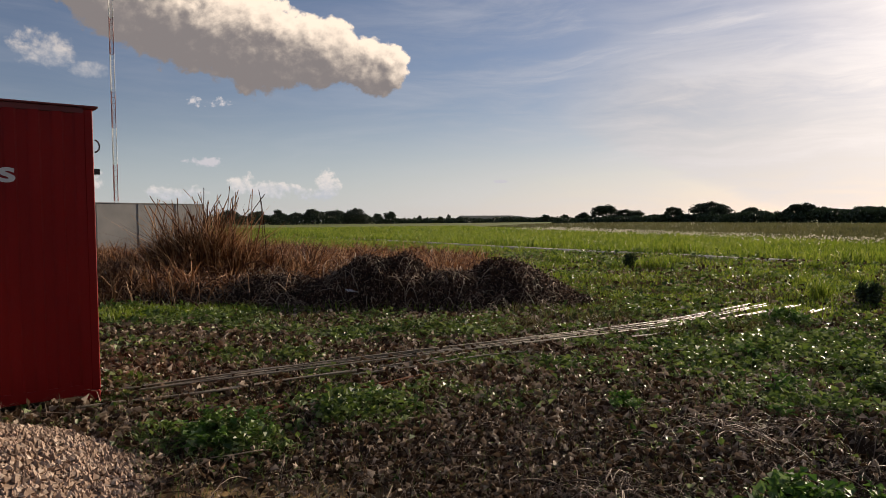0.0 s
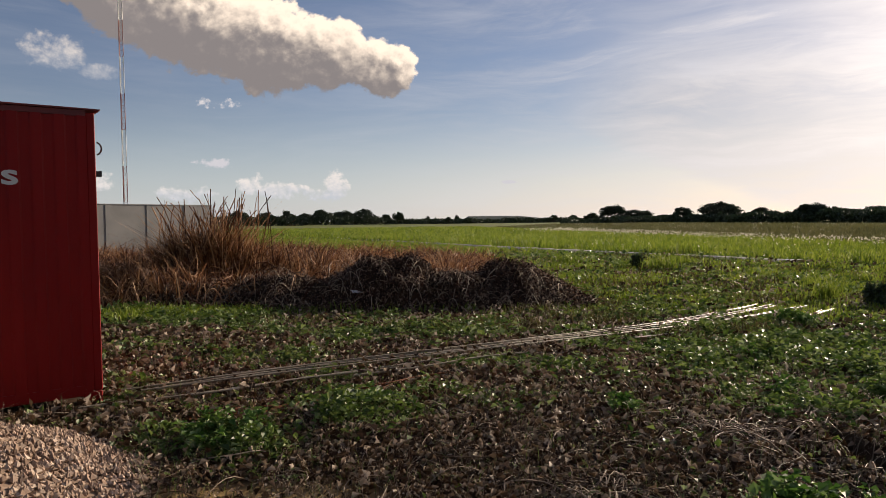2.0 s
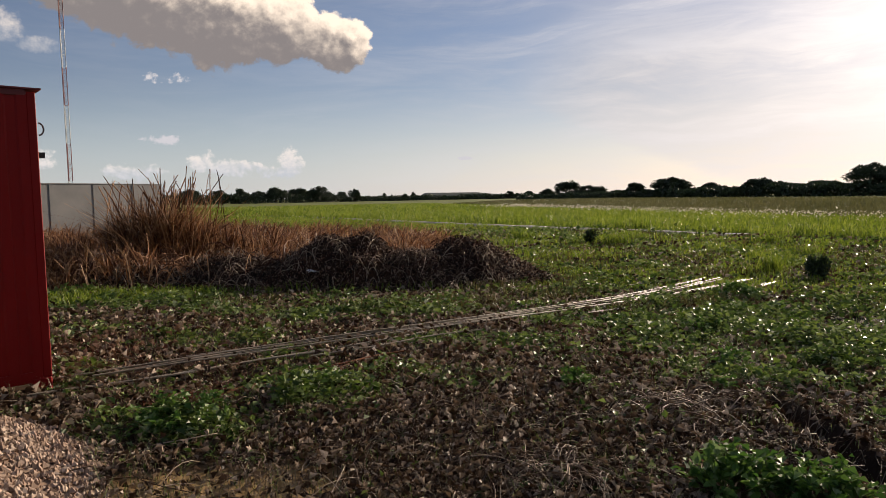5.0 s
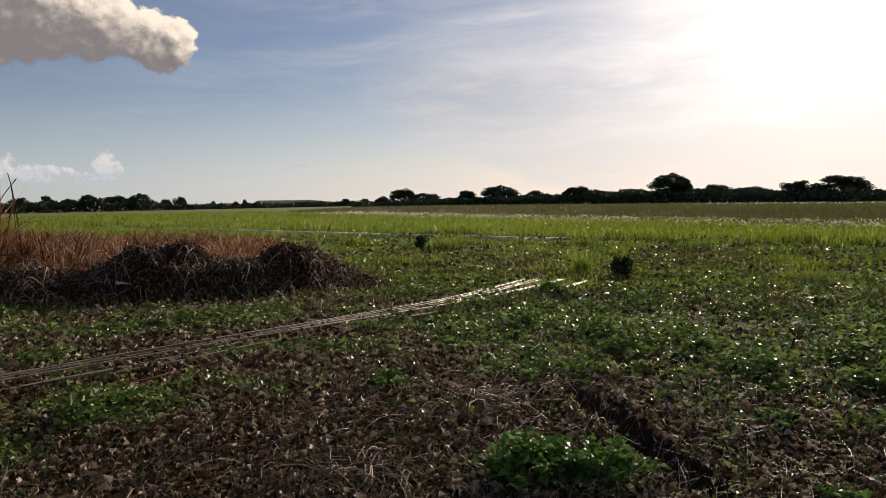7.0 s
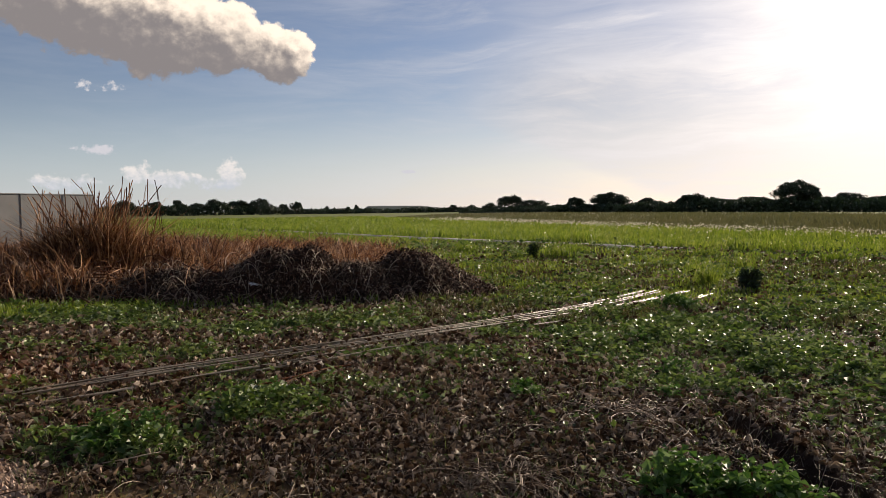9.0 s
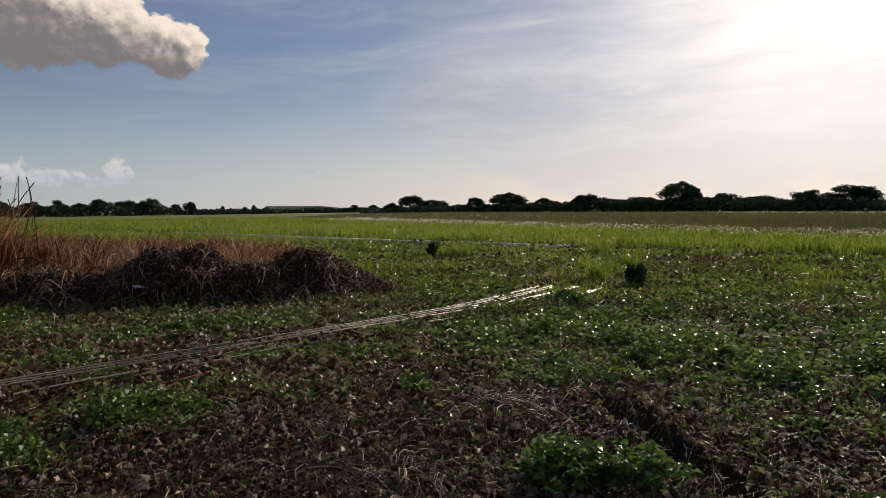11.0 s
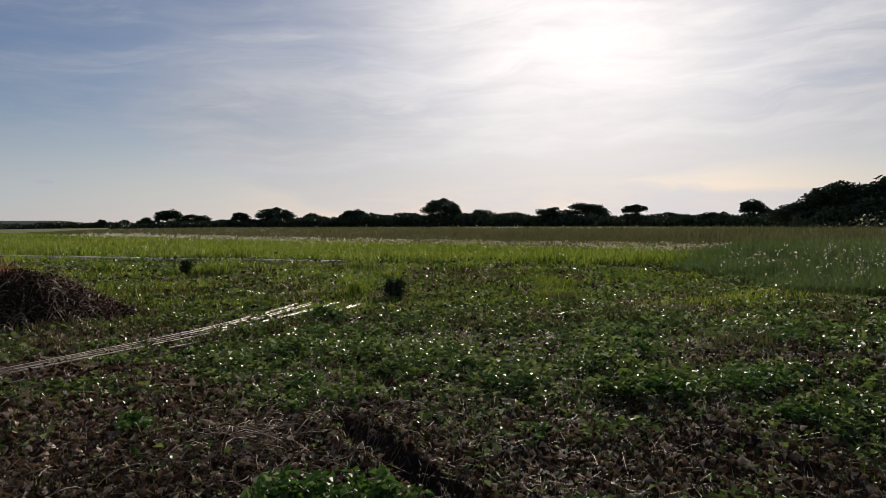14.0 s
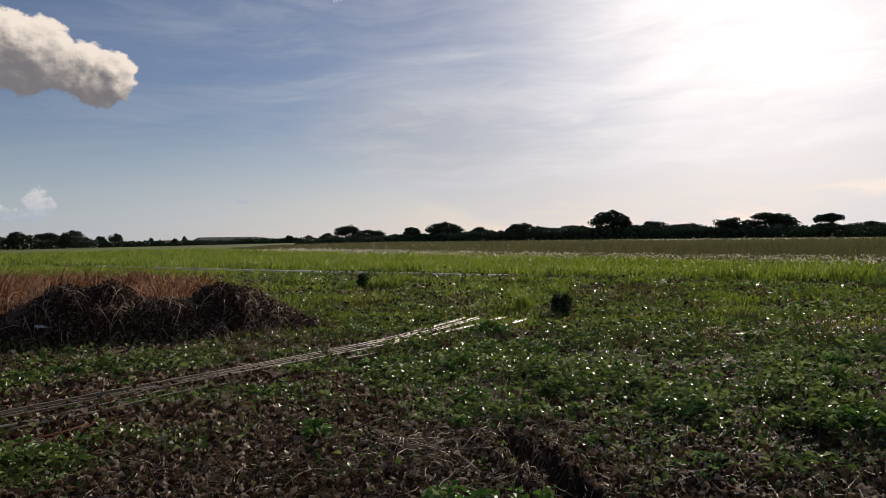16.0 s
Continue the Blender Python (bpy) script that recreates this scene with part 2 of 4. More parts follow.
M_ORANGE = material("orange_paint", [(0.40, 0.085, 0.015), (0.48, 0.12, 0.02)], 4.0, 0.5)
M_GREEN = material("green_paint", [(0.01, 0.20, 0.11), (0.02, 0.27, 0.15)], 6.0, 0.5)
M_BAR = material("steel_bar", [(0.13, 0.10, 0.07), (0.27, 0.215, 0.15), (0.48, 0.40, 0.30)], 2.0, 0.38, 0.15, 0.2, island=0.3)
M_PLANK = material("reddish_wood", [(0.10, 0.032, 0.012), (0.19, 0.065, 0.025)], 5.0, 0.85, 0.4, stretch=(1, 6, 6), gloss=0.2)
M_WALL = material("rendered_wall", [(0.16, 0.16, 0.16), (0.21, 0.21, 0.205), (0.25, 0.245, 0.235)], 0.8, 0.85, 0.1)
M_MAST_RED = material("mast_red", [(0.16, 0.03, 0.025), (0.22, 0.05, 0.04)], 2.0, 0.5)
M_MAST_WHITE = material("mast_white", [(0.55, 0.55, 0.55), (0.65, 0.64, 0.62)], 2.0, 0.5)
M_HILL = material("far_hill", [(0.05, 0.07, 0.06), (0.10, 0.115, 0.10)], 0.02, 0.9)
M_TRACK = material("dry_mud", [(0.26, 0.22, 0.18), (0.42, 0.37, 0.31)], 0.6, 0.5, 0.2)
M_LITTER = material("white_plastic", [(0.6, 0.6, 0.6), (0.78, 0.78, 0.78)], 10.0, 0.4, through_light=0.2)


# ---- mesh helpers ----
rng = np.random.default_rng(11)


def lattice(ix, iy, seed):
    h = (ix.astype(np.int64) * 374761393 + iy.astype(np.int64) * 668265263 + seed * 1442695041) & 0x7FFFFFFF
    h = ((h ^ (h >> 13)) * 1274126177) & 0x7FFFFFFF
    return ((h ^ (h >> 16)) & 0xFFFF) / 65535.0


def patchy(x, y, size, seed=0, octaves=3):
    """Value noise, 0 to 1, with lumps of that size in metres."""
    x, y = np.asarray(x, float), np.asarray(y, float)
    total, weight, out = 0.0, 1.0, 0.0
    for n in range(octaves):
        u, v = x / size * 2 ** n, y / size * 2 ** n
        i, j = np.floor(u), np.floor(v)
        fu, fv = u - i, v - j
        fu, fv = fu * fu * (3 - 2 * fu), fv * fv * (3 - 2 * fv)
        a = lattice(i, j, seed + n) * (1 - fu) + lattice(i + 1, j, seed + n) * fu
        b = lattice(i, j + 1, seed + n) * (1 - fu) + lattice(i + 1, j + 1, seed + n) * fu
        out, total, weight = out + weight * (a * (1 - fv) + b * fv), total + weight, weight * 0.5
    return out / total


def step(v, a, b):
    k = np.clip((np.asarray(v, float) - a) / (b - a), 0, 1)
    return k * k * (3 - 2 * k)


def along(x, y, a, b):
    """Distance from the segment a-b, and how far along it (0 to 1)."""
    ax, ay, ux, uy = a[0], a[1], b[0] - a[0], b[1] - a[1]
    k = np.clip(((x - ax) * ux + (y - ay) * uy) / (ux * ux + uy * uy), 0, 1)
    return np.hypot(x - ax - k * ux, y - ay - k * uy), k


# heaps of earth: x, y, half width, half depth, height, turn
HEAPS = [(-1.3, 17.2, 2.7, 2.0, 1.05, 0.1), (1.65, 17.3, 2.15, 1.8, 0.90, -0.2), (-3.9, 17.4, 2.4, 1.6, 0.62, 0.0), (0.3, 16.9, 2.2, 1.6, 0.74, 0.0), (-6.2, 17.6, 2.2, 1.3, 0.42, 0.0), (-9.0, 18.4, 2.0, 1.2, 0.35, 0.0)]
RUTS = [((2.95, 5.3), (2.74, 3.3), 0.14, 0.20), ((4.95, 3.5), (4.55, 2.2), 0.12, 0.10), ((5.6, 5.2), (5.0, 3.6), 0.10, 0.06)]


def heap_height(x, y):
    out = np.zeros_like(np.asarray(x, float))
    for hx, hy, rx, ry, h, turn in HEAPS:
        c, s = math.cos(turn), math.sin(turn)
        u, v = ((x - hx) * c + (y - hy) * s) / rx, (-(x - hx) * s + (y - hy) * c) / ry
        d = np.sqrt(u * u + v * v) + (patchy(x, y, 0.9, 40) - 0.5) * 0.35
        out = np.maximum(out, h * (1 - step(d, 0.05, 1.08)))
    return out * (1 + (patchy(x, y, 0.55, 43) - 0.5) * 0.5)


def land(x, y):
    """Height of the ground."""
    x, y = np.asarray(x, float), np.asarray(y, float)
    r = np.hypot(x, y)
    z = -0.45 * step(y + 0.25 * np.maximum(x, 0), 5.0, 17.0)
    near = 1 - step(r, 25, 70)
    z = z + ((patchy(x, y, 2.6, 3) - 0.5) * 0.12 + (patchy(x, y, 0.5, 5) - 0.5) * 0.05) * near * step(r, 1.0, 3.0)
    z = z + heap_height(x, y)
    for a, b, wide, deep in RUTS:
        d, k = along(x, y, a, b)
        d = d + (patchy(x, y, 0.25, 21) - 0.5) * 0.1
        z = z - deep * (1 - step(d, 0.02, wide)) + 0.05 * (1 - step(np.abs(d - wide * 1.4), 0.0, 0.09))
    return z


def raw_mesh(name, verts, faces, mat, smooth=False):
    """A mesh from arrays of corners and of faces with the same number of corners each."""
    verts, faces = np.asarray(verts, np.float32), np.asarray(faces, np.int32)
    me = bpy.data.meshes.new(name)
    n, k = faces.shape
    me.vertices.add(len(verts))
    me.vertices.foreach_set("co", verts.ravel())
    me.loops.add(n * k)
    me.loops.foreach_set("vertex_index", faces.ravel())
    me.polygons.add(n)
    me.polygons.foreach_set("loop_start", np.arange(0, n * k, k, dtype=np.int32))
    me.polygons.foreach_set("use_smooth", np.full(n, smooth))
    me.update(calc_edges=True)
    me.materials.append(mat)
    return me


def leaves(name, pos, size, mat, tilt=0.45, wide=0.32, fold=0.25):
    """Folded leaf shapes, two triangles each, at pos."""
    n = len(pos)
    a, p, roll = rng.uniform(0, 2 * np.pi, n), rng.normal(0.1, tilt, n), rng.normal(0, tilt, n)
    f = np.stack([np.cos(a) * np.cos(p), np.sin(a) * np.cos(p), np.sin(p)], 1)
    s = np.stack([-np.sin(a), np.cos(a), np.zeros(n)], 1)
    u = np.cross(f, s)
    s, u = s * np.cos(roll)[:, None] + u * np.sin(roll)[:, None], u * np.cos(roll)[:, None] - s * np.sin(roll)[:, None]
    L = np.asarray(size)[:, None]
    w = L * (wide * rng.uniform(0.7, 1.2, n))[:, None]
    mid = pos + f * L * 0.45 + u * L * fold * 0.4
    v = np.stack([pos, mid + s * w + u * L * fold * 0.5, pos + f * L - u * L * fold * 0.3, mid - s * w + u * L * fold * 0.5], 1).reshape(-1, 3)
    base = np.arange(n)[:, None] * 4
    return raw_mesh(name, v, np.concatenate([base + [0, 1, 2], base + [0, 2, 3]], 1).reshape(-1, 3), mat)


def blades(name, pos, height, width, mat, lean=0.3, droop=0.35):
    """Bent grass blades, three triangles each."""
    n = len(pos)
    a, turn = rng.uniform(0, 2 * np.pi, n), rng.uniform(0, 2 * np.pi, n)
    out = np.stack([np.cos(a), np.sin(a), np.zeros(n)], 1)
    side = np.stack([np.cos(turn), np.sin(turn), np.zeros(n)], 1)
    h, w = np.asarray(height)[:, None], np.asarray(width)[:, None]
    l = np.abs(rng.normal(0, lean, n))[:, None]
    d = np.abs(rng.normal(0, droop, n))[:, None]
    up = np.array([0, 0, 1.0])
    mid = pos + up * h * 0.55 + out * h * l * 0.5
    tip = mid + up * h * (0.45 - 0.35 * np.minimum(d, 1.2)) + out * h * (l * 0.5 + d * 0.5)
    v = np.stack([pos - side * w * 0.5, pos + side * w * 0.5, mid + side * w * 0.4, mid - side * w * 0.4, tip], 1).reshape(-1, 3)
    base = np.arange(n)[:, None] * 5
    return raw_mesh(name, v, np.concatenate([base + [0, 1, 2], base + [0, 2, 3], base + [3, 2, 4]], 1).reshape(-1, 3), mat)


def strands(name, paths, radii, mat, sides=4):
    """Thin tubes along paths (an array: strand, point, xyz)."""
    paths = np.asarray(paths, float)
    n, k, _ = paths.shape
    go = np.gradient(paths, axis=1)
    go /= np.linalg.norm(go, axis=2, keepdims=True) + 1e-9
    s = np.cross(go, np.array([0.13, 0.21, 1.0]))
    s /= np.linalg.norm(s, axis=2, keepdims=True) + 1e-9
    u = np.cross(s, go)
    ang = np.arange(sides) * 2 * np.pi / sides
    r = np.asarray(radii)[:, None, None, None] * np.ones((n, k, 1, 1))
    ring = paths[:, :, None] + r * (s[:, :, None] * np.cos(ang)[None, None, :, None] + u[:, :, None] * np.sin(ang)[None, None, :, None])
    i, j, q = np.meshgrid(np.arange(n), np.arange(k - 1), np.arange(sides), indexing="ij")
    b = (i * k + j) * sides
    faces = np.stack([b + q, b + (q + 1) % sides, b + sides + (q + 1) % sides, b + sides + q], -1).reshape(-1, 4)
    return raw_mesh(name, ring.reshape(-1, 3), faces, mat, True)


def stuff(name, me, label, category):
    return tagged(new(name, me), label, category, kind="stuff")


def part(name, me, parent, label=""):
    """Links a mesh (or a bmesh's mesh) as a part of a thing."""
    ob = new(name, me)
    ob.parent = parent
    return tagged(ob, label)


def thing(name, label, category, group="", kind=""):
    return tagged(new(name), label, category, group, kind)


def finish(bm, name, mat, bevel=0.0):
    if bevel:
        bmesh.ops.bevel(bm, geom=list(bm.edges), offset=bevel, segments=1, affect="EDGES", clamp_overlap=True)
    me = bpy.data.meshes.new(name)
    bm.to_mesh(me)
    bm.free()
    me.materials.append(mat)
    return me


def box(bm, x0, x1, y0, y1, z0, z1):
    vs = [bm.verts.new((x, y, z)) for z in (z0, z1) for x, y in ((x0, y0), (x1, y0), (x1, y1), (x0, y1))]
    for f in ((3, 2, 1, 0), (4, 5, 6, 7), (0, 1, 5, 4), (1, 2, 6, 5), (2, 3, 7, 6), (3, 0, 4, 7)):
        bm.faces.new([vs[n] for n in f])


def boxed(name, mat, x0, x1, y0, y1, z0, z1, bevel=0.0):
    bm = bmesh.new()
    box(bm, x0, x1, y0, y1, z0, z1)
    return finish(bm, name, mat, bevel)


def rod(bm, a, b, r, sides=6):
    a, b = Vector(a), Vector(b)
    made = bmesh.ops.create_cone(bm, cap_ends=True, segments=sides, radius1=r, radius2=r, depth=(b - a).length)
    m = Matrix.Translation((a + b) / 2) @ (b - a).to_track_quat("Z", "Y").to_matrix().to_4x4()
    bmesh.ops.transform(bm, matrix=m, verts=made["verts"])


def fan(n, r0, r1, a0=-40.0, a1=73.0):
    """Points on the plan, thinning out with distance."""
    a = np.radians(rng.uniform(a0, a1, n))
    r = np.exp(rng.uniform(np.log(r0), np.log(r1), n))
    return r * np.sin(a), r * np.cos(a) + 0.3


# ---- plan: where what grows ----
# green patches near the camera: x, y, half width, half depth
PATCHES = [(-1.5, 5.3, 0.7, 0.55), (-0.4, 5.9, 0.7, 0.5), (-5.5, 14.6, 3.2, 2.2), (-0.7, 11.6, 2.4, 1.0), (3.6, 9.9, 2.0, 1.1), (5.6, 9.6, 2.2, 1.5),
           (7.2, 8.3, 2.5, 1.6), (4.3, 7.3, 1.5, 1.1), (5.9, 5.9, 1.6, 0.9), (6.4, 4.2, 1.2, 0.9), (3.1, 6.3, 0.9, 0.6), (9.5, 6.8, 2.0, 1.2), (-2.2, 8.9, 1.2, 0.6),
           (1.4, 8.4, 1.4, 0.5)]
EDGE = [(35.0, 8.0), (33.4, 27.0), (28.5, 52.0), (18.6, 122.0), (2.0, 240.0)]


def edge_x(y):
    return np.interp(y, [p[1] for p in EDGE], [p[0] for p in EDGE])


def track(x, y):
    """Signed distance from the old track across the field; positive beyond it."""
    return ((x - 4.0) * 0.866 + (y - 50.6) * 0.5)


def brown_zone(x, y):
    """1 where dead brown grass stands: left of the heaps and behind them."""
    lim = patchy(x, y, 3.0, 60) * 4 - 2
    a = step(2.5 + lim * 0.6 - x, 0, 2.0) * step(y, 16.5, 18.5) * (1 - step(y + x * 0.5 + lim, 33, 39))
    b = step(-3.2 - x + lim * 0.4, 0, 1.5) * step(y - 0.15 * x, 17.0, 18.6) * (1 - step(y + lim, 36, 44))
    return np.maximum(a, b)


def tufted(x, y):
    """1 on the small clumps that the weeds grow in, 0 on the bare soil between."""
    size = np.where(np.hypot(x, y) < 9.0, 0.0, 1.0)
    return step(patchy(x, y, 0.34, 81) * (1 - size) + patchy(x, y, 0.8, 82) * size, 0.36, 0.66)


def green_zone(x, y):
    g = np.zeros_like(x)
    for px, py, rx, ry in PATCHES:
        d = np.hypot((x - px) / rx, (y - py) / ry) + (patchy(x, y, 0.7, 71) - 0.5) * 0.9
        g = np.maximum(g, 1 - step(d, 0.6, 1.15))
    far = step(y * 0.8 + x * 1.6, 7.8, 12.5) * step(x, 1.2, 3.4)
    g = np.maximum(g, far * (0.35 + 0.75 * step(patchy(x, y, 1.6, 72), 0.28, 0.7)))
    g = np.maximum(g, step(np.hypot(x, y), 26, 40) * 0.9)
    g = np.maximum(g, 0.10 + 0.6 * step(patchy(x, y, 1.1, 77), 0.47, 0.8))
    dark = 1 - step(np.hypot((x - 1.2) / 2.3, (y - 4.6) / 1.9), 0.6, 1.1)
    return np.clip(g * (1 - 0.8 * dark), 0, 1)


# ---- ground: one sheet to the horizon ----
def axis(lo, hi, pitch, far, grow=1.16):
    mid = list(np.arange(lo, hi, pitch))
    ends, d = [], pitch
    while mid[-1] < far:
        d *= grow
        mid.append(mid[-1] + d)
    d = pitch
    while mid[0] > -far:
        d *= grow
        mid.insert(0, mid[0] - d)
    return np.array(mid)


gx, gy = axis(-11.0, 14.0, 0.09, 4200), axis(0.5, 21.0, 0.09, 4200)
X, Y = np.meshgrid(gx, gy)
ids = np.arange(X.size).reshape(X.shape)
quads = np.stack([ids[:-1, :-1], ids[:-1, 1:], ids[1:, 1:], ids[1:, :-1]], -1).reshape(-1, 4)
ground_mesh = raw_mesh("ground", np.stack([X, Y, land(X, Y)], -1).reshape(-1, 3), quads, M_GROUND, True)


def spread(me, name, values):
    me.attributes.new(name, "FLOAT", "POINT").data.foreach_set("value", np.asarray(values, np.float32).ravel())


on_heap = step(heap_height(X, Y), 0.05, 0.3)
spread(ground_mesh, "field", step(np.hypot(X, Y), 20, 34) * (1 - brown_zone(X, Y)) * (0.45 + 0.55 * patchy(X, Y, 6.0, 95)))
spread(ground_mesh, "grassy", green_zone(X, Y) * tufted(X, Y) * (1 - brown_zone(X, Y)) * (1 - on_heap) * 0.6)
spread(ground_mesh, "straw", brown_zone(X, Y) * (1 - on_heap) * 0.8)
spread(ground_mesh, "sandy", (1 - step(np.hypot((X + 0.9) / 0.95, (Y - 4.15) / 0.42) + (patchy(X, Y, 0.3, 91) - 0.5) * 0.8, 0.5, 1.1)))
spread(ground_mesh, "reddish", (1 - step(along(X, Y, (-2.0, 6.0), (0.6, 7.5))[0] + (patchy(X, Y, 0.5, 92) - 0.5) * 0.5, 0.05, 0.5)) * 0.6 + (1 - step(along(X, Y, (2.0, 8.7), (3.8, 10.3))[0] + (patchy(X, Y, 0.5, 93) - 0.5) * 0.6, 0.05, 0.45)) * 0.4)
tagged(new("ground", ground_mesh), "dark bare soil with grass, dead leaves and sandy spots", "ground", kind="structure")


# ---- the red container ----
def shipping_container():
    corner, run, back = Vector((-2.95, 6.51, 0.0)), Vector((-0.79, -0.62, 0)).normalized(), Vector((-0.62, 0.79, 0)).normalized()
    box_thing = thing("shipping_container", "red corrugated steel shipping container with white lettering and painted sign", "container")
    # local axes: x along the lettered side, y into the container, z up
    box_thing.matrix_world = Matrix(((run.x, back.x, 0, corner.x), (run.y, back.y, 0, corner.y), (0, 0, 1, 0.0), (0, 0, 0, 1)))
    L, D, H = 6.06, 2.44, 2.59
    # shallow upright ribs in the long side
    xs, ys, x, n = [], [], 0.07, 0
    while x < L - 0.07:
        for dx, dy in ((0, 0.004), (0.07, 0.004), (0.088, 0.018), (0.158, 0.018)):
            if x + dx < L - 0.07:
                xs.append(x + dx), ys.append(dy)
        x += 0.176
    for name, flip, depth in (("side_panel", 1, 0.0), ("side_panel", -1, D)):
        v = [(a, depth + flip * b, z) for z in (0.13, H - 0.05) for a, b in zip(xs, ys)]
        k = len(xs)
        ob = part(name, raw_mesh(name, v, [(i, i + 1, k + i + 1, k + i) for i in range(k - 1)], M_RED), box_thing)
        thick = ob.modifiers.new("thickness", "SOLIDIFY")
        thick.thickness, thick.offset = 0.004, 1.0 * flip
    for x0 in (0.0, L - 0.07):
        for y0 in (0.0, D - 0.07):
            part("corner_post", boxed("corner_post", M_RED, x0, x0 + 0.07, y0, y0 + 0.07, 0.09, H - 0.03, 0.006), box_thing)
    for y0 in (0.0, D - 0.06):
        part("bottom_rail", boxed("bottom_rail", M_RED, 0.0705, L - 0.0705, y0, y0 + 0.06, 0.05, 0.145, 0.006), box_thing)
        part("top_rail", boxed("top_rail", M_RED_DARK, 0.0705, L - 0.0705, y0, y0 + 0.06, H - 0.065, H - 0.012, 0.005), box_thing)
    part("floor_frame", boxed("floor_frame", M_BLACK, 0.08, L - 0.08, 0.07, D - 0.07, 0.06, 0.14), box_thing)
    part("roof", boxed("roof", M_RED_DARK, -0.045, L + 0.02, -0.012, D + 0.012, H - 0.011, H + 0.006, 0.003), box_thing, "thin dark red roof sheet with a small overhang")
    part("end_wall", boxed("end_wall", M_RED, L - 0.05, L - 0.012, 0.071, D - 0.071, 0.145, H - 0.012), box_thing)
    for y0 in (0.0715, D / 2 + 0.004):
        door = part("end_door", boxed("end_door", M_RED, 0.008, 0.045, y0, y0 + D / 2 - 0.077, 0.15, H - 0.08, 0.004), box_thing)
        bm = bmesh.new()
        for off in (0.3, 0.8):
            rod(bm, (-0.018, y0 + off, 0.12), (-0.018, y0 + off, H - 0.1), 0.016, 8)
        part("locking_bar", finish(bm, "locking_bar", M_BLACK), door, "dark steel locking bars")
    for x0 in (0.001, L - 0.161):
        for y0 in (-0.006, D - 0.156):
            part("corner_casting", boxed("corner_casting", M_RED, x0, x0 + 0.16, y0, y0 + 0.162, -0.03, 0.088, 0.012), box_thing)
    # a ring and a small lug by the door edge
    bm = bmesh.new()
    ring = [(-0.010 - 0.045 * math.sin(a), 0.03, 2.25 + 0.055 * math.cos(a)) for a in np.linspace(0.15, math.pi - 0.15, 9)]
    for a, b in zip(ring, ring[1:]):
        rod(bm, a, b, 0.007, 6)
    part("lashing_ring", finish(bm, "lashing_ring", M_BLACK), box_thing, "dark steel lashing ring")
    bm = bmesh.new()
    box(bm, -0.050, -0.002, 0.015, 0.05, 2.00, 2.05)
    rod(bm, (-0.03, 0.010, 2.025), (-0.03, 0.055, 2.025), 0.010, 8)
    part("hinge_lug", finish(bm, "hinge_lug", M_BLACK), box_thing, "small dark hinge lug")

    def lettering(name, text, right, base, height, mat, bold, stretch=1.0):
        data = bpy.data.curves.new(name, "FONT")
        data.body, data.size, data.offset, data.extrude, data.space_character = text, height / 0.70, bold, 0.0015, 1.06
        tmp = bpy.data.objects.new(name, data)
        scene.collection.objects.link(tmp)
        me = bpy.data.meshes.new_from_object(tmp.evaluated_get(bpy.context.evaluated_depsgraph_get()))
        bpy.data.objects.remove(tmp)
        me.transform(Matrix.Diagonal((stretch, 1, 1, 1)))
        wide = max(v.co.x for v in me.vertices)
        # the side is read from outside, so letters run against the local x axis
        me.transform(Matrix(((-1, 0, 0, right + wide), (0, 0, -1, -0.0005), (0, 1, 0, base), (0, 0, 0, 1))))
        me.materials.clear()
        me.materials.append(mat)
        return part(name, me, box_thing)

    tagged(lettering("lettering", "Containers", 0.60, 1.92, 0.172, M_LETTER, 0.0055, 1.4), "white painted words")
    for right, base, wide in ((0.78, 1.25, 0.13), (0.96, 1.25, 0.13), (1.14, 1.25, 0.13), (1.32, 1.25, 0.13), (1.06, 1.60, 0.15)):
        high = 0.20 if base < 1.5 else 0.12
        part("painted_bar", boxed("painted_bar", M_LETTER, right, right + wide, -0.002, 0.003, base, base + high, 0.0008), box_thing, "white painted bar")
    sign = part("sign", boxed("sign", M_ORANGE, 0.93, 2.30, -0.003, 0.006, 0.21, 1.10), box_thing, "orange painted sign with yellow border")
    for name, dims in (("border", (0.88, 0.929, 0.15, 1.15)), ("border", (2.301, 2.35, 0.15, 1.15)), ("border", (0.9295, 2.3005, 0.15, 0.209)), ("border", (0.9295, 2.3005, 1.101, 1.15))):
        part(name, boxed(name, M_YELLOW, dims[0], dims[1], -0.006, 0.005, dims[2], dims[3]), sign, "yellow painted border")
    for x0 in (0.99, 1.16, 1.33, 1.50):
        part("emblem", boxed("emblem", M_GREEN, x0, x0 + 0.13, -0.0055, -0.0035, 0.46, 0.68), sign, "green painted block")
    word = lettering("sign_word", "CONSTRUÇÃO", 0.985, 0.265, 0.075, M_LETTER, 0.0015)
    word.location.y -= 0.004
    word.parent = sign


shipping_container()


# ---- gravel heap ----
PILE = (-3.55, 3.55, 2.05, 0.74)


def pile_height(x, y):
    px, py, r, h = PILE
    d = np.hypot(x - px, y - py) / r + (patchy(x, y, 0.6, 31) - 0.5) * 0.12
    return h * np.clip(1.02 - np.sqrt(d * d * 0.94 + 0.01), -0.1, 1)


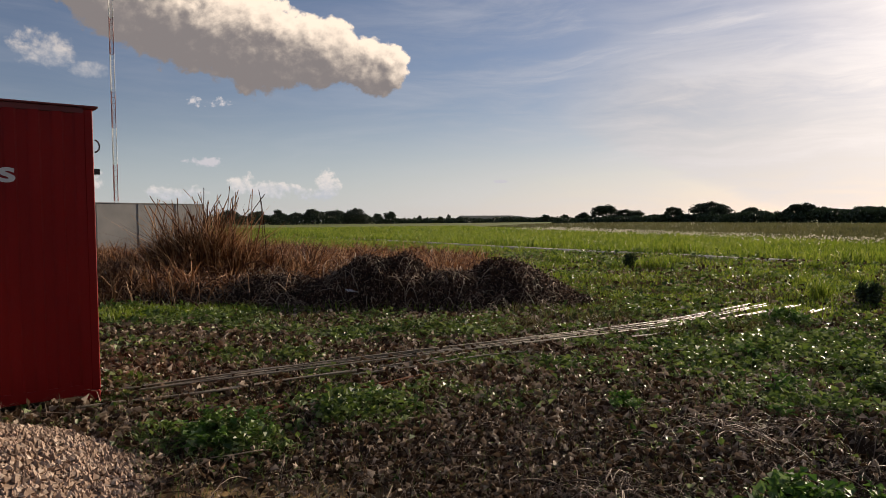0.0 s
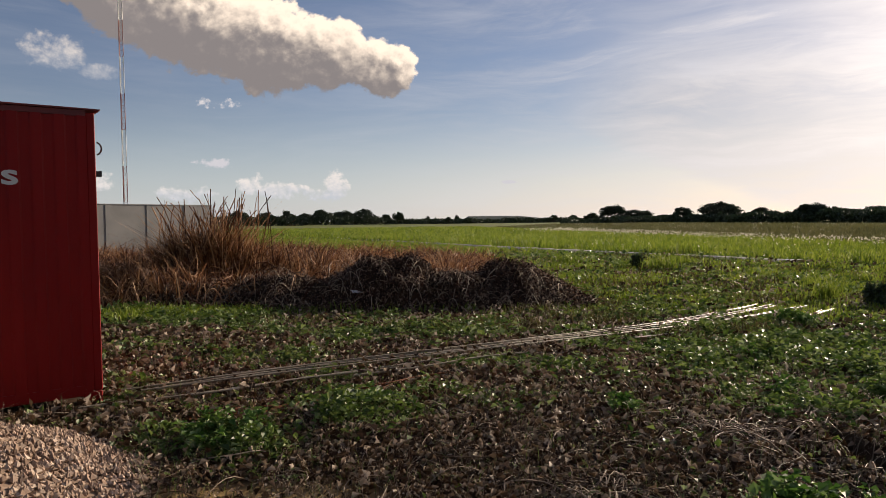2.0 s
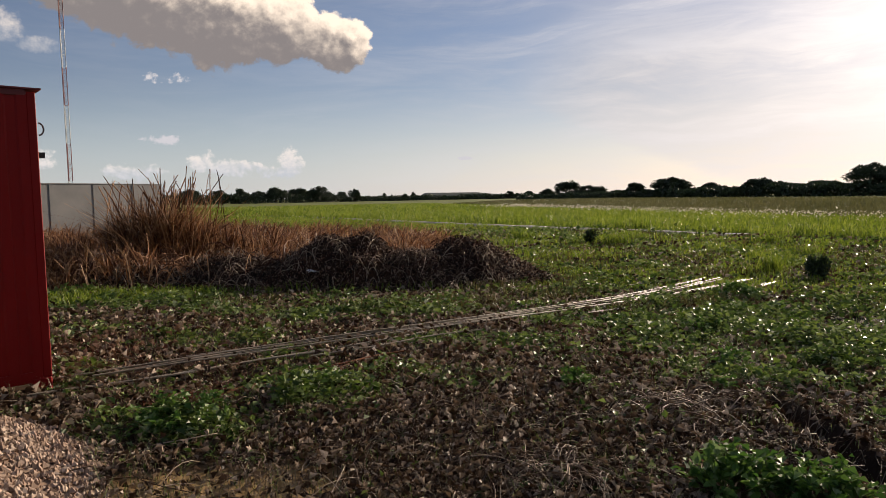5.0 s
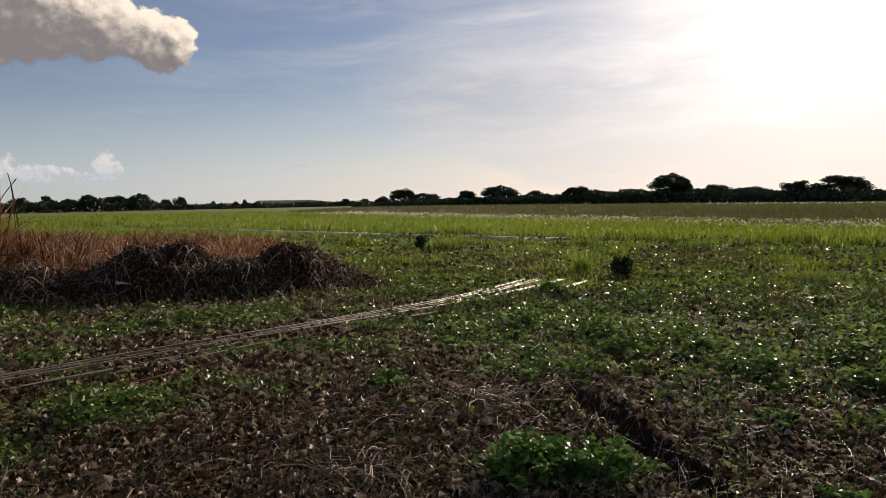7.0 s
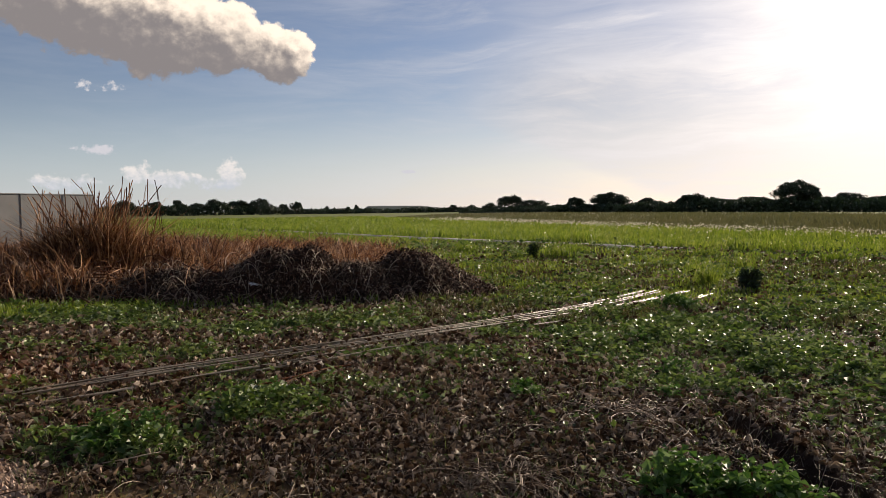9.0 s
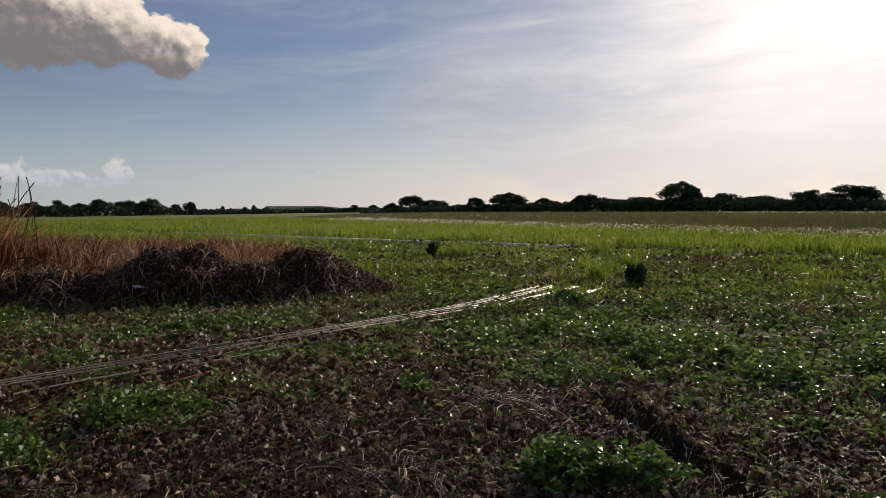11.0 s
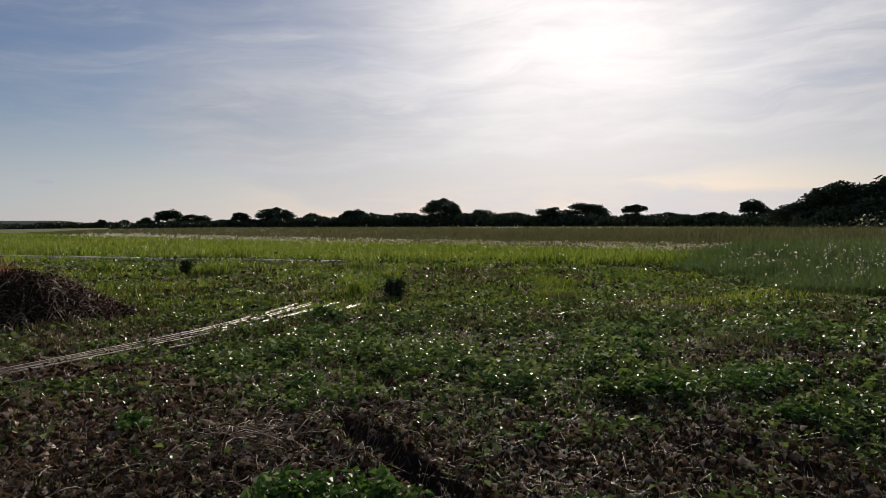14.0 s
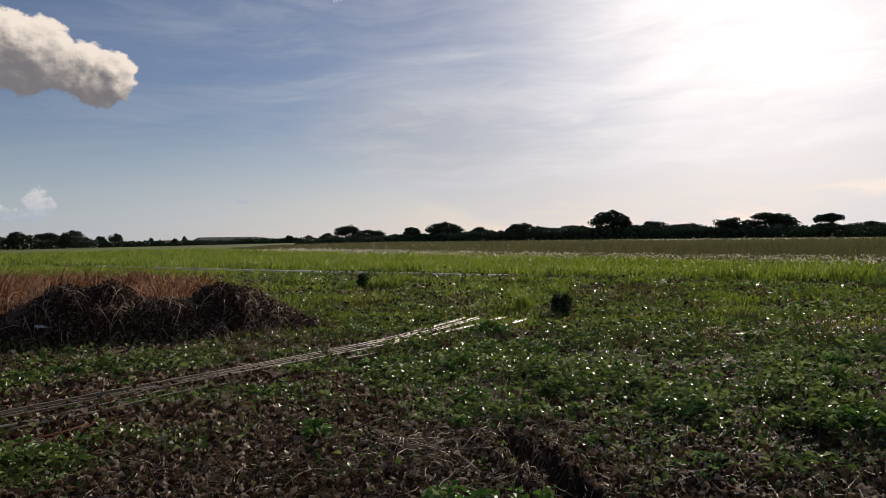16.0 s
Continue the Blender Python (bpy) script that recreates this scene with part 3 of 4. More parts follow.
def gravel_heap():
    px, py, r, h = PILE
    heap = thing("gravel_heap", "heap of pale pinkish crushed gravel beside the container", "gravel heap", kind="stuff")
    rr, aa = np.meshgrid(np.linspace(0.01, r * 1.15, 46), np.linspace(0, 2 * np.pi, 97)[:-1])
    x, y = px + rr * np.cos(aa), py + rr * np.sin(aa)
    idx = np.arange(x.size).reshape(x.shape)
    nxt = np.roll(idx, -1, 0)
    quads = np.stack([idx[:, :-1], idx[:, 1:], nxt[:, 1:], nxt[:, :-1]], -1).reshape(-1, 4)
    part("core", raw_mesh("core", np.stack([x, y, pile_height(x, y) + land(x, y) - 0.012], -1).reshape(-1, 3), quads, M_STONE, True), heap)
    n = 26000
    a, q = rng.uniform(0, 2 * np.pi, n), np.sqrt(rng.uniform(0, 1, n)) * r * 1.12
    x, y = px + q * np.cos(a), py + q * np.sin(a)
    keep = (x - px) * 0.6 + (y - py) * 0.4 > -0.9
    x, y = x[keep], y[keep]
    n = len(x)
    shape = np.array([(1, 0, 0), (-1, 0, 0), (0, 1, 0), (0, -1, 0), (0, 0, 1), (0, 0, -1)], float)
    size = rng.uniform(0.012, 0.027, (n, 1, 1)) * rng.uniform(0.65, 1.25, (n, 1, 3))
    v = shape[None] * size * rng.uniform(0.7, 1.2, (n, 6, 1)) + rng.normal(0, 0.0025, (n, 6, 3))
    t = rng.uniform(0, 2 * np.pi, n)
    c, s = np.cos(t)[:, None], np.sin(t)[:, None]
    v = np.stack([v[:, :, 0] * c - v[:, :, 1] * s, v[:, :, 0] * s + v[:, :, 1] * c, v[:, :, 2]], -1)
    v += np.stack([x, y, pile_height(x, y) + land(x, y) + 0.004], -1)[:, None]
    tri = np.array([(0, 2, 4), (2, 1, 4), (1, 3, 4), (3, 0, 4), (2, 0, 5), (1, 2, 5), (3, 1, 5), (0, 3, 5)])
    part("gravel", raw_mesh("gravel", v.reshape(-1, 3), (np.arange(n)[:, None, None] * 6 + tri).reshape(-1, 3), M_STONE), heap)


gravel_heap()


# ---- steel bars and a plank on the ground ----
def ground_bar(a, b, r, bow, lift, mat=M_BAR, name="steel_bar", label="long thin weathered steel bar lying on the ground"):
    k = np.linspace(0, 1, 40)
    ax, ay, bx, by = *a, *b
    nx, ny = -(by - ay), bx - ax
    size = math.hypot(nx, ny)
    off = bow * np.sin(k * math.pi) + 0.035 * np.sin(k * 9 + bow * 50) * rng.uniform(0.3, 1)
    x, y = ax + (bx - ax) * k + nx / size * off, ay + (by - ay) * k + ny / size * off
    z = np.array([land(x + dx, y + dy) for dx, dy in ((0, 0), (0.3, 0.2), (-0.3, -0.2))]).mean(0) + lift + r
    z = np.convolve(np.pad(z, 4, mode="edge"), np.ones(9) / 9, "valid")
    tagged(new(name, strands(name, [np.stack([x, y, z], -1)], [r], mat, 6)), label, "metal bar", "bars on the ground")


for n in range(6):
    s = rng.uniform(-0.10, 0.10)
    ground_bar((-2.75 + rng.uniform(-0.3, 0.5) - s * 1.0, 6.80 + s * 2.0), (7.75 + rng.uniform(-1.1, 0.3), 15.5 + s * 2.0), 0.009, rng.uniform(-0.30, -0.14), 0.045 + 0.008 * n)
for a, b, bow in (((-2.6, 6.25), (0.4, 8.75), -0.04), ((-2.9, 6.0), (-0.4, 7.9), 0.03), ((2.4, 10.1), (5.3, 12.45), 0.02), ((2.9, 10.55), (5.4, 12.5), 0.05),
                  ((4.7, 14.7), (6.9, 16.1), 0.0), ((6.5, 13.35), (8.2, 14.95), 0.0), ((6.6, 13.4), (8.25, 15.05), 0.02), ((7.0, 13.8), (7.9, 14.85), 0.0),
                  ((3.0, 12.2), (6.5, 14.9), -0.1), ((-2.2, 7.6), (1.6, 10.1), -0.05), ((-0.8, 7.4), (1.2, 8.9), 0.03)):
    ground_bar(a, b, 0.010, bow, 0.05)
ground_bar((-0.75, 6.80), (0.15, 7.65), 0.011, 0.02, 0.03, M_PLANK, "rusty_pipe", "rust-brown thin pipe lying in the weeds")
plank = boxed("plank", M_PLANK, -0.5, 0.5, -0.035, 0.035, 0.0, 0.02, 0.003)
tagged(new("plank", plank), "reddish worn wooden plank lying in the weeds", "plank").matrix_world = pose(-1.10, 6.43, float(land(-1.10, 6.43)) + 0.035, 8, 0, 45)


# ---- wall and mast beyond the reeds ----
def wall_point(azimuth, r):
    return Vector((r * math.sin(radians(azimuth)), r * math.cos(radians(azimuth)), 0))


boundary = thing("boundary_wall", "pale grey rendered boundary wall behind dry reeds", "wall", kind="structure")
a, b = wall_point(-36.0, 36.0), wall_point(-18.6, 43.0)
boundary.matrix_world = Matrix.Translation(a) @ Matrix.Rotation(math.atan2(b.y - a.y, b.x - a.x), 4, "Z")
span = (b - a).length
part("wall", boxed("wall", M_WALL, 0, span, 0, 0.18, -0.6, 2.58), boundary)
part("coping", boxed("coping", M_WALL, -0.03, span + 0.03, -0.03, 0.21, 2.584, 2.64, 0.01), boundary)
for n in range(6):
    part("pier", boxed("pier", M_WALL, 0.4 + n * span / 6, 0.62 + n * span / 6, -0.025, -0.003, -0.6, 2.56), boundary)

mast = thing("lattice_mast", "tall slender lattice radio mast in red and white sections", "mast")
mast.location = (-46.7, 100.4, -0.4)
for n in range(12):
    bm = bmesh.new()
    z0, z1, half = n * 5.2, (n + 1) * 5.2, 0.33
    feet = [(half * math.cos(q), half * math.sin(q)) for q in (0.3, 0.3 + 2.094, 0.3 + 4.188)]
    for x, y in feet:
        rod(bm, (x, y, z0), (x, y, z1), 0.05)
    for i in range(6):
        za, zb = z0 + i * 5.2 / 6, z0 + (i + 1) * 5.2 / 6
        for p, q in zip(feet, feet[1:] + feet[:1]):
            rod(bm, (*p, za), (*q, za), 0.022, 4)
            rod(bm, (*p, za), (*q, zb), 0.022, 4)
    part("mast_section", finish(bm, "mast_section", M_MAST_RED if n % 2 else M_MAST_WHITE), mast, "red painted section" if n % 2 else "white painted section")


# ---- trees ----
def tree_meshes(seed, flat):
    """A tree 1 high, about 1 wide: trunk with limbs, and a crown of many small leaves."""
    g = np.random.default_rng(seed)
    bm = bmesh.new()
    tips = []

    def limb(a, b, r0, r1):
        a, b = Vector(a), Vector(b)
        made = bmesh.ops.create_cone(bm, cap_ends=True, segments=7, radius1=r0, radius2=r1, depth=(b - a).length)
        bmesh.ops.transform(bm, matrix=Matrix.Translation((a + b) / 2) @ (b - a).to_track_quat("Z", "Y").to_matrix().to_4x4(), verts=made["verts"])

    fork = Vector((g.normal(0, 0.02), g.normal(0, 0.02), 0.26 + 0.30 * flat))
    limb((0, 0, -0.03), fork, 0.035, 0.024)
    for n in range(8):
        q, out = n * 2.4 + g.uniform(-0.4, 0.4), g.uniform(0.16, 0.36)
        elbow = fork + Vector((math.cos(q) * out * 0.5, math.sin(q) * out * 0.5, g.uniform(0.08, 0.16)))
        tip = elbow + Vector((math.cos(q) * out * 0.6, math.sin(q) * out * 0.6, g.uniform(-0.02, 0.34) * (1 - 0.7 * flat)))
        limb(fork, elbow, 0.018, 0.011)
        limb(elbow, tip, 0.011, 0.004)
        tips += [tip, (elbow + tip) / 2]
    trunk = finish(bm, "trunk", M_BARK)
    pos = []
    for n in range(56):
        q, out = g.uniform(0, 2 * math.pi), 0.40 * math.sqrt(g.uniform(0, 1))
        dome = math.sqrt(1 - (out / 0.45) ** 2)
        c = np.array((math.cos(q) * out, math.sin(q) * out, 0.28 + 0.58 * flat + (0.64 - 0.56 * flat) * dome * g.uniform(0.05, 1.0) ** 0.6))
        spread3 = g.uniform(0.045, 0.09) * np.array((1, 1, 0.75 - 0.45 * flat))
        p = g.normal(0, 1, (150, 3))
        p /= np.maximum(1.0, np.linalg.norm(p, axis=1, keepdims=True) / 1.5)
        pos.append(c + p * spread3)
    pos = np.concatenate(pos)
    pos[:, 2] = np.minimum(pos[:, 2], 1.0 - g.uniform(0, 0.06, len(pos)))
    return trunk, leaves("crown", pos, g.uniform(0.022, 0.05, len(pos)), M_CROWN, 0.9, 0.42)


KINDS = [tree_meshes(100 + n, 0.0) for n in range(5)] + [tree_meshes(200, 0.55)]


def tree(azimuth, top, width, r, kind, base=-0.6, group="trees along the field"):
    p = wall_point(azimuth, r)
    high = 1.57 + r * math.tan(radians(top)) - base
    wide = r * radians(width) * 1.25
    ob = thing("tree", "dark broad-crowned tree at the edge of the field", "tree", group)
    ob.matrix_world = Matrix.LocRotScale((p.x, p.y, base), Euler((0, 0, azimuth * 7.0)), (wide * 0.9, wide * 0.9, high * 1.14))
    trunk, crown = KINDS[kind]
    part("trunk", trunk, ob)
    part("crown", crown, ob)


# azimuth, elevation of the top, angular width
ROW = [(13.0, 1.02, 2.0), (14.9, 0.62, 2.6), (18.3, 0.78, 1.6), (20.9, 1.05, 3.2), (23.8, 0.6, 2.0), (27.2, 0.91, 2.2), (29.4, 0.5, 3.0), (31.6, 0.62, 3.2), (34.4, 1.61, 3.2),
       (37.5, 0.70, 3.0), (39.9, 0.56, 3.0), (43.2, 0.84, 2.8), (46.0, 1.16, 4.0), (52.2, 0.32, 3.4), (55.2, 0.25, 3.3), (58.4, 1.2, 2.3), (60.2, 0.5, 2.6)]
for n, (a, e, w) in enumerate(ROW):
    tree(a, e, w, 300 - 3.2 * (a - 13) + 6 * math.sin(n * 2.1), n % 5, -0.8)
tree(49.8, 0.92, 1.9, 175, 5, -0.8)
for n, (a, e, w) in enumerate([(61.8, 0.9, 4.5), (64.3, 2.1, 6.0), (67.0, 2.3, 6.0), (71.0, 2.4, 5.5), (75.5, 2.2, 5.5)]):
    tree(a, e, w, 95, (n + 2) % 5, -0.8)
for n, (a, e, w) in enumerate([(-16.9, 0.9, 1.6), (-14.9, 0.78, 1.6), (-13.2, 0.92, 1.0), (-11.8, 0.66, 1.5), (-10.5, 0.88, 1.8), (-8.7, 0.86, 2.0), (-7.1, 0.96, 1.7), (-5.3, 0.56, 0.8),
                               (-4.3, 0.68, 1.1), (-1.9, 0.33, 0.5), (-0.2, 0.30, 0.5), (0.5, 0.42, 0.4), (8.4, 0.34, 0.8), (9.9, 0.30, 0.8), (11.4, 0.42, 1.2)]):
    tree(a, e, w, 480 + 20 * math.sin(n * 3.0), n % 5, -1.0, "far trees")


def woods(name, n, a0, a1, r_of, low_of, label):
    """The undergrowth between the far trees."""
    a = rng.uniform(a0, a1, n)
    r = r_of(a) + rng.normal(0, 5, n)
    height = low_of(a) * (0.6 + 0.65 * patchy(a * 1.1, a * 0 + 3.0, 1.0, 15))
    z = -0.8 + height * rng.uniform(0, 1, n) ** 0.7
    pos = np.stack([r * np.sin(np.radians(a)), r * np.cos(np.radians(a)), z], -1)
    stuff(name, leaves(name, pos, r * rng.uniform(0.0022, 0.0045, n), M_CROWN, 0.9, 0.45), label, "undergrowth")


woods("undergrowth", 46000, 9.0, 76.0, lambda a: np.where(a < 61, 296 - 3.2 * (a - 13), 93), lambda a: np.interp(a, [9, 13, 28, 36, 60, 63, 76], [1.6, 2.4, 4.4, 4.0, 2.4, 3.4, 4.6]), "dark undergrowth below the row of trees")
woods("far_woods", 9000, -19.0, 12.0, lambda a: 0 * a + 470, lambda a: np.interp(a, [-19, -10, -5, -3, 12], [5.5, 7.0, 4.5, 2.8, 2.6]), "dark far woods along the horizon")

k = np.linspace(0, 1, 60)
az_hill = np.radians(0.8 + 9.0 * k)
top = 1.0 + 6.2 * np.minimum(1, np.minimum(k * 14, (1 - k) * 2.2)) - 1.2 * k
hill = [(r * math.sin(q), r * math.cos(q), z) for r, zs in ((880, 0 * top - 2), (900, top), (960, top * 0.9), (1000, 0 * top - 2)) for q, z in zip(az_hill, zs)]
tagged(new("backdrop_hill", raw_mesh("backdrop_hill", hill, [(j * 60 + i, j * 60 + i + 1, (j + 1) * 60 + i + 1, (j + 1) * 60 + i) for j in range(3) for i in range(59)], M_HILL, True)),
       "low grey-green hill on the horizon", "hill", kind="structure")


# ---- the old track across the field ----
k = np.linspace(0, 1, 80)
tx, ty = np.interp(k, [0, 0.6, 1], [-15.0, 4.0, 15.5]), np.interp(k, [0, 0.6, 1], [88.6, 50.6, 31.0])
track_mesh = raw_mesh("track", np.concatenate([np.stack([tx + s * 0.87 * w, ty + s * 0.5 * w, land(tx + s * 0.87 * w, ty + s * 0.5 * w) + lift], -1)
                                               for s, w, lift in ((-1, 0.4, 0.01), (-0.5, 0.4, 0.10), (0.5, 0.4, 0.12), (1, 0.4, 0.01))]),
                      [(j * 80 + i, j * 80 + i + 1, (j + 1) * 80 + i + 1, (j + 1) * 80 + i) for j in range(3) for i in range(79)], M_TRACK, True)
tagged(new("track", track_mesh), "pale dry mud track crossing the green field", "track", kind="structure")


# ---- what grows ----
def cover(x, y, keep):
    x, y = x[keep], y[keep]
    return x, y, land(x, y), np.hypot(x, y)


def clear_of_pile(x, y):
    run = ((x + 2.95) * -0.787 + (y - 6.51) * -0.617, (x + 2.95) * -0.617 + (y - 6.51) * 0.787)
    inside = (run[0] > -0.03) & (run[0] < 6.1) & (run[1] > -0.02) & (run[1] < 2.5)
    return (np.hypot(x - PILE[0], y - PILE[1]) > PILE[2] * 1.0) & ~inside


x, y = fan(290000, 2.7, 42.0)
g = green_zone(x, y)
by_bars = along(x, y, (-2.75, 6.85), (6.9, 14.9))[0]
by_tips = np.hypot((x - 7.7) / 2.2, (y - 15.0) / 1.5) + (patchy(x, y, 0.6, 39) - 0.5) * 0.8
by_plank = along(x, y, (-1.6, 5.9), (0.4, 7.9))[0]
rut_gap = np.min([along(x, y, a, b)[0] - wide * 0.9 for a, b, wide, deep in RUTS], axis=0)
g = g * step(by_tips, 0.6, 1.1) * step(by_plank, 0.1, 0.3)
base_ok = clear_of_pile(x, y) & ((rut_gap > 0) | (rng.uniform(0, 1, len(x)) < 0.15)) & (by_plank > 0.13 * rng.uniform(0.3, 1, len(x))) & (by_tips + 0.5 * rng.uniform(0, 1, len(x)) > 0.9) & (by_bars > 0.25 * rng.uniform(0, 1, len(x))) & (heap_height(x, y) < 0.12) & (brown_zone(x, y) < 0.4)
sandy = np.hypot((x + 0.9) / 0.95, (y - 4.15) / 0.42) < 0.9
u = rng.uniform(0, 1, len(x))
wx, wy, wz, wr = cover(x, y, base_ok & (u < g * (0.18 + 0.85 * tufted(x, y))) & ~sandy)
lift = rng.uniform(0.0, 1.0, len(wx)) ** 1.5 * (0.03 + 0.26 * (0.25 + 0.75 * green_zone(wx, wy)) * tufted(wx, wy) * step(patchy(wx, wy, 0.6, 80), 0.2, 0.8))
lift = lift * np.where(along(wx, wy, (-2.75, 6.6), (6.9, 14.7))[0] < 0.5, 0.3, 1.0)
stuff("creeping_weeds", leaves("creeping_weeds", np.stack([wx, wy, wz + lift + 0.005], -1), 0.052 * (wr / 5) ** 0.6 * rng.uniform(0.5, 1.5, len(wx)), M_WEED, 0.42, 0.36),
      "low creeping green broadleaf weeds over the soil", "weeds")
dx_, dy_, dz_, dr_ = cover(x, y, base_ok & (u > 0.50 + g * 0.42) & ~(sandy & (u < 0.85)))
lift = rng.uniform(0.0, 1.0, len(dx_)) ** 2 * 0.06
stuff("dead_leaf_litter", leaves("dead_leaf_litter", np.stack([dx_, dy_, dz_ + lift + 0.004], -1), 0.044 * (dr_ / 5) ** 0.6 * rng.uniform(0.4, 1.8, len(dx_)), M_DEAD, 0.5, 0.16, 0.5),
      "dead brown and grey leaf litter on dark soil", "leaf litter")

x, y = fan(60000, 3.0, 22.0)
gx_, gy_, gz_, gr_ = cover(x, y, clear_of_pile(x, y) & (heap_height(x, y) < 0.1) & (rng.uniform(0, 1, len(x)) < 0.15 + 0.6 * green_zone(x, y)))
stuff("grass_blades", blades("grass_blades", np.stack([gx_, gy_, gz_], -1), rng.uniform(0.05, 0.16, len(gx_)), 0.004 * (gr_ / 5) ** 0.6, M_WEED, 0.5, 0.6), "sparse green grass blades among weeds", "grass")
x, y = fan(22000, 3.0, 18.0)
sx_, sy_, sz_, sr_ = cover(x, y, clear_of_pile(x, y) & (rng.uniform(0, 1, len(x)) < 0.75 - 0.5 * green_zone(x, y)))
stuff("straw", blades("straw", np.stack([sx_, sy_, sz_ + 0.01], -1), rng.uniform(0.08, 0.22, len(sx_)), 0.0035 * (sr_ / 5) ** 0.6, M_VINE, 1.2, 1.2), "scattered dry straw and stalks", "straw")

# the field
x, y = fan(270000, 15.0, 210.0, -36.0, 66.0)
field = (x < edge_x(y)) & (brown_zone(x, y) < 0.35) & (heap_height(x, y) < 0.05) & (np.abs(track(x, y) + (patchy(x, y, 4.0, 38) - 0.5) * 2.0) > 0.5)
beyond = step(track(x, y), 0.0, 2.0) * step(x + y * 0.3, -14, -4)
scatter = rng.uniform(0, 1, len(x))
field &= scatter < 0.25 + 0.85 * green_zone(x, y) * (0.4 + 0.8 * patchy(x, y, 5.0, 33))
fx, fy, fz, fr = cover(x, y, field)
high = (0.10 + 0.22 * beyond[field] + 0.30 * (beyond * (1 - step(track(x, y), 1.5, 6.0)))[field] * step(patchy(fx, fy, 3.0, 44), 0.3, 0.7) + 0.16 * step(patchy(fx, fy, 2.2, 34), 0.45, 0.8)) * rng.uniform(0.6, 1.35, len(fx)) + 0.10 * step(fr, 30, 60)
stuff("field_grass", blades("field_grass", np.stack([fx, fy, fz], -1), high, 0.0016 * fr * rng.uniform(0.6, 1.2, len(fx)), M_FIELD, 0.4, 0.4), "bright green grass of the open field", "grass")

# dull and brown weeds mixed into the near field
x, y = fan(60000, 11.0, 46.0, -16.0, 66.0)
ux, uy, uz, ur = cover(x, y, (step(patchy(x, y, 1.7, 47), 0.44, 0.68) > rng.uniform(0, 1, len(x))) & (heap_height(x, y) < 0.05) & (track(x, y) < -1.0) & (x < edge_x(y) - 2) & (np.hypot((x - 7.0) / 2.6, (y - 14.4) / 1.8) > 1) & (along(x, y, (-2.75, 6.85), (6.9, 14.9))[0] > 0.7))
stuff("brown_weeds", blades("brown_weeds", np.stack([ux, uy, uz], -1), rng.uniform(0.08, 0.34, len(ux)) * (0.5 + 0.8 * patchy(ux, uy, 1.0, 48)), 0.0014 * ur * rng.uniform(0.5, 1.2, len(ux)), M_DULL, 0.6, 0.6), "dull olive and brown weeds at the near side of the field", "weeds")

# feathery flower heads along the field's edge
n = 2600
ty_ = 22 + 95 * rng.uniform(0, 1, n) ** 1.8
tx_ = edge_x(ty_) - np.abs(rng.normal(0, 3.5, n))
stuff("white_tassels", leaves("white_tassels", np.stack([tx_, ty_, land(tx_, ty_) + rng.uniform(0.35, 0.62, n)], -1), 0.0024 * np.hypot(tx_, ty_) * rng.uniform(0.6, 1.4, n), M_TASSEL, 0.8, 0.3),
      "white feathery flower heads at the field's edge", "grass")

# taller dull grass beyond the edge
n = 110000
by_ = 8 + 180 * rng.uniform(0, 1, n) ** 1.7
off = 3 + 42 * rng.uniform(0, 1, n) ** 1.2
bx_ = edge_x(by_) + off
br_ = np.hypot(bx_, by_)
stuff("bank_grass", blades("bank_grass", np.stack([bx_, by_, land(bx_, by_)], -1), (0.45 + 0.55 * step(off, 3, 18)) * rng.uniform(0.7, 1.15, n), 0.0016 * br_, M_BANK, 0.25, 0.3),
      "tall dull brown-green grass beyond the field", "grass")
x, y = fan(42000, 19.0, 40.0, 49.0, 76.0)
az_ = np.degrees(np.arctan2(x, y))
lim = 51.5 + patchy(x, y, 3.0, 35) * 3 + np.maximum(0, 27 - np.hypot(x, y)) * 0.9
tx2, ty2, tz2, tr2 = cover(x, y, az_ > lim)
stuff("tall_grass", blades("tall_grass", np.stack([tx2, ty2, tz2], -1), (0.4 + 0.65 * step(tr2, 21, 32)) * (0.45 + 0.55 * step(np.degrees(np.arctan2(tx2, ty2)), 52, 61)) * rng.uniform(0.6, 1.15, len(tx2)) * (0.7 + 0.6 * patchy(tx2, ty2, 2.0, 36)), 0.0013 * tr2, M_TALL, 0.3, 0.45),
      "dense tall dark green grass", "grass")
n = 150
a_, r_ = np.radians(rng.uniform(56, 72, n)), rng.uniform(20, 30, n)
tx3, ty3 = r_ * np.sin(a_), r_ * np.cos(a_)
stuff("pale_tassels", leaves("pale_tassels", np.stack([tx3, ty3, land(tx3, ty3) + rng.uniform(0.5, 0.85, n)], -1), rng.uniform(0.05, 0.13, n), M_TASSEL, 0.8, 0.25), "pale feathery heads on tall grass", "grass")

# dead brown grass round and behind the heaps
x, y = fan(85000, 15.5, 45.0, -36.0, 12.0)
bx2, by2, bz2, br2 = cover(x, y, (rng.uniform(0, 1, len(x)) < brown_zone(x, y)) & clear_of_pile(x, y) & (heap_height(x, y) < rng.uniform(0.05, 0.45, len(x))) & ((x < -3.5) | (y > 18.4)))
high = (0.20 + 0.85 * step(patchy(bx2, by2, 1.3, 37), 0.25, 0.8)) * rng.uniform(0.4, 1.35, len(bx2)) * np.where(bx2 < -3, 1.15, 1.0)
stuff("dry_grass", blades("dry_grass", np.stack([bx2, by2, bz2], -1), high, 0.0015 * br2 * rng.uniform(0.6, 1.3, len(bx2)), M_DRY, 0.9, 1.1), "dead reddish-brown grass behind the heaps", "dry grass")


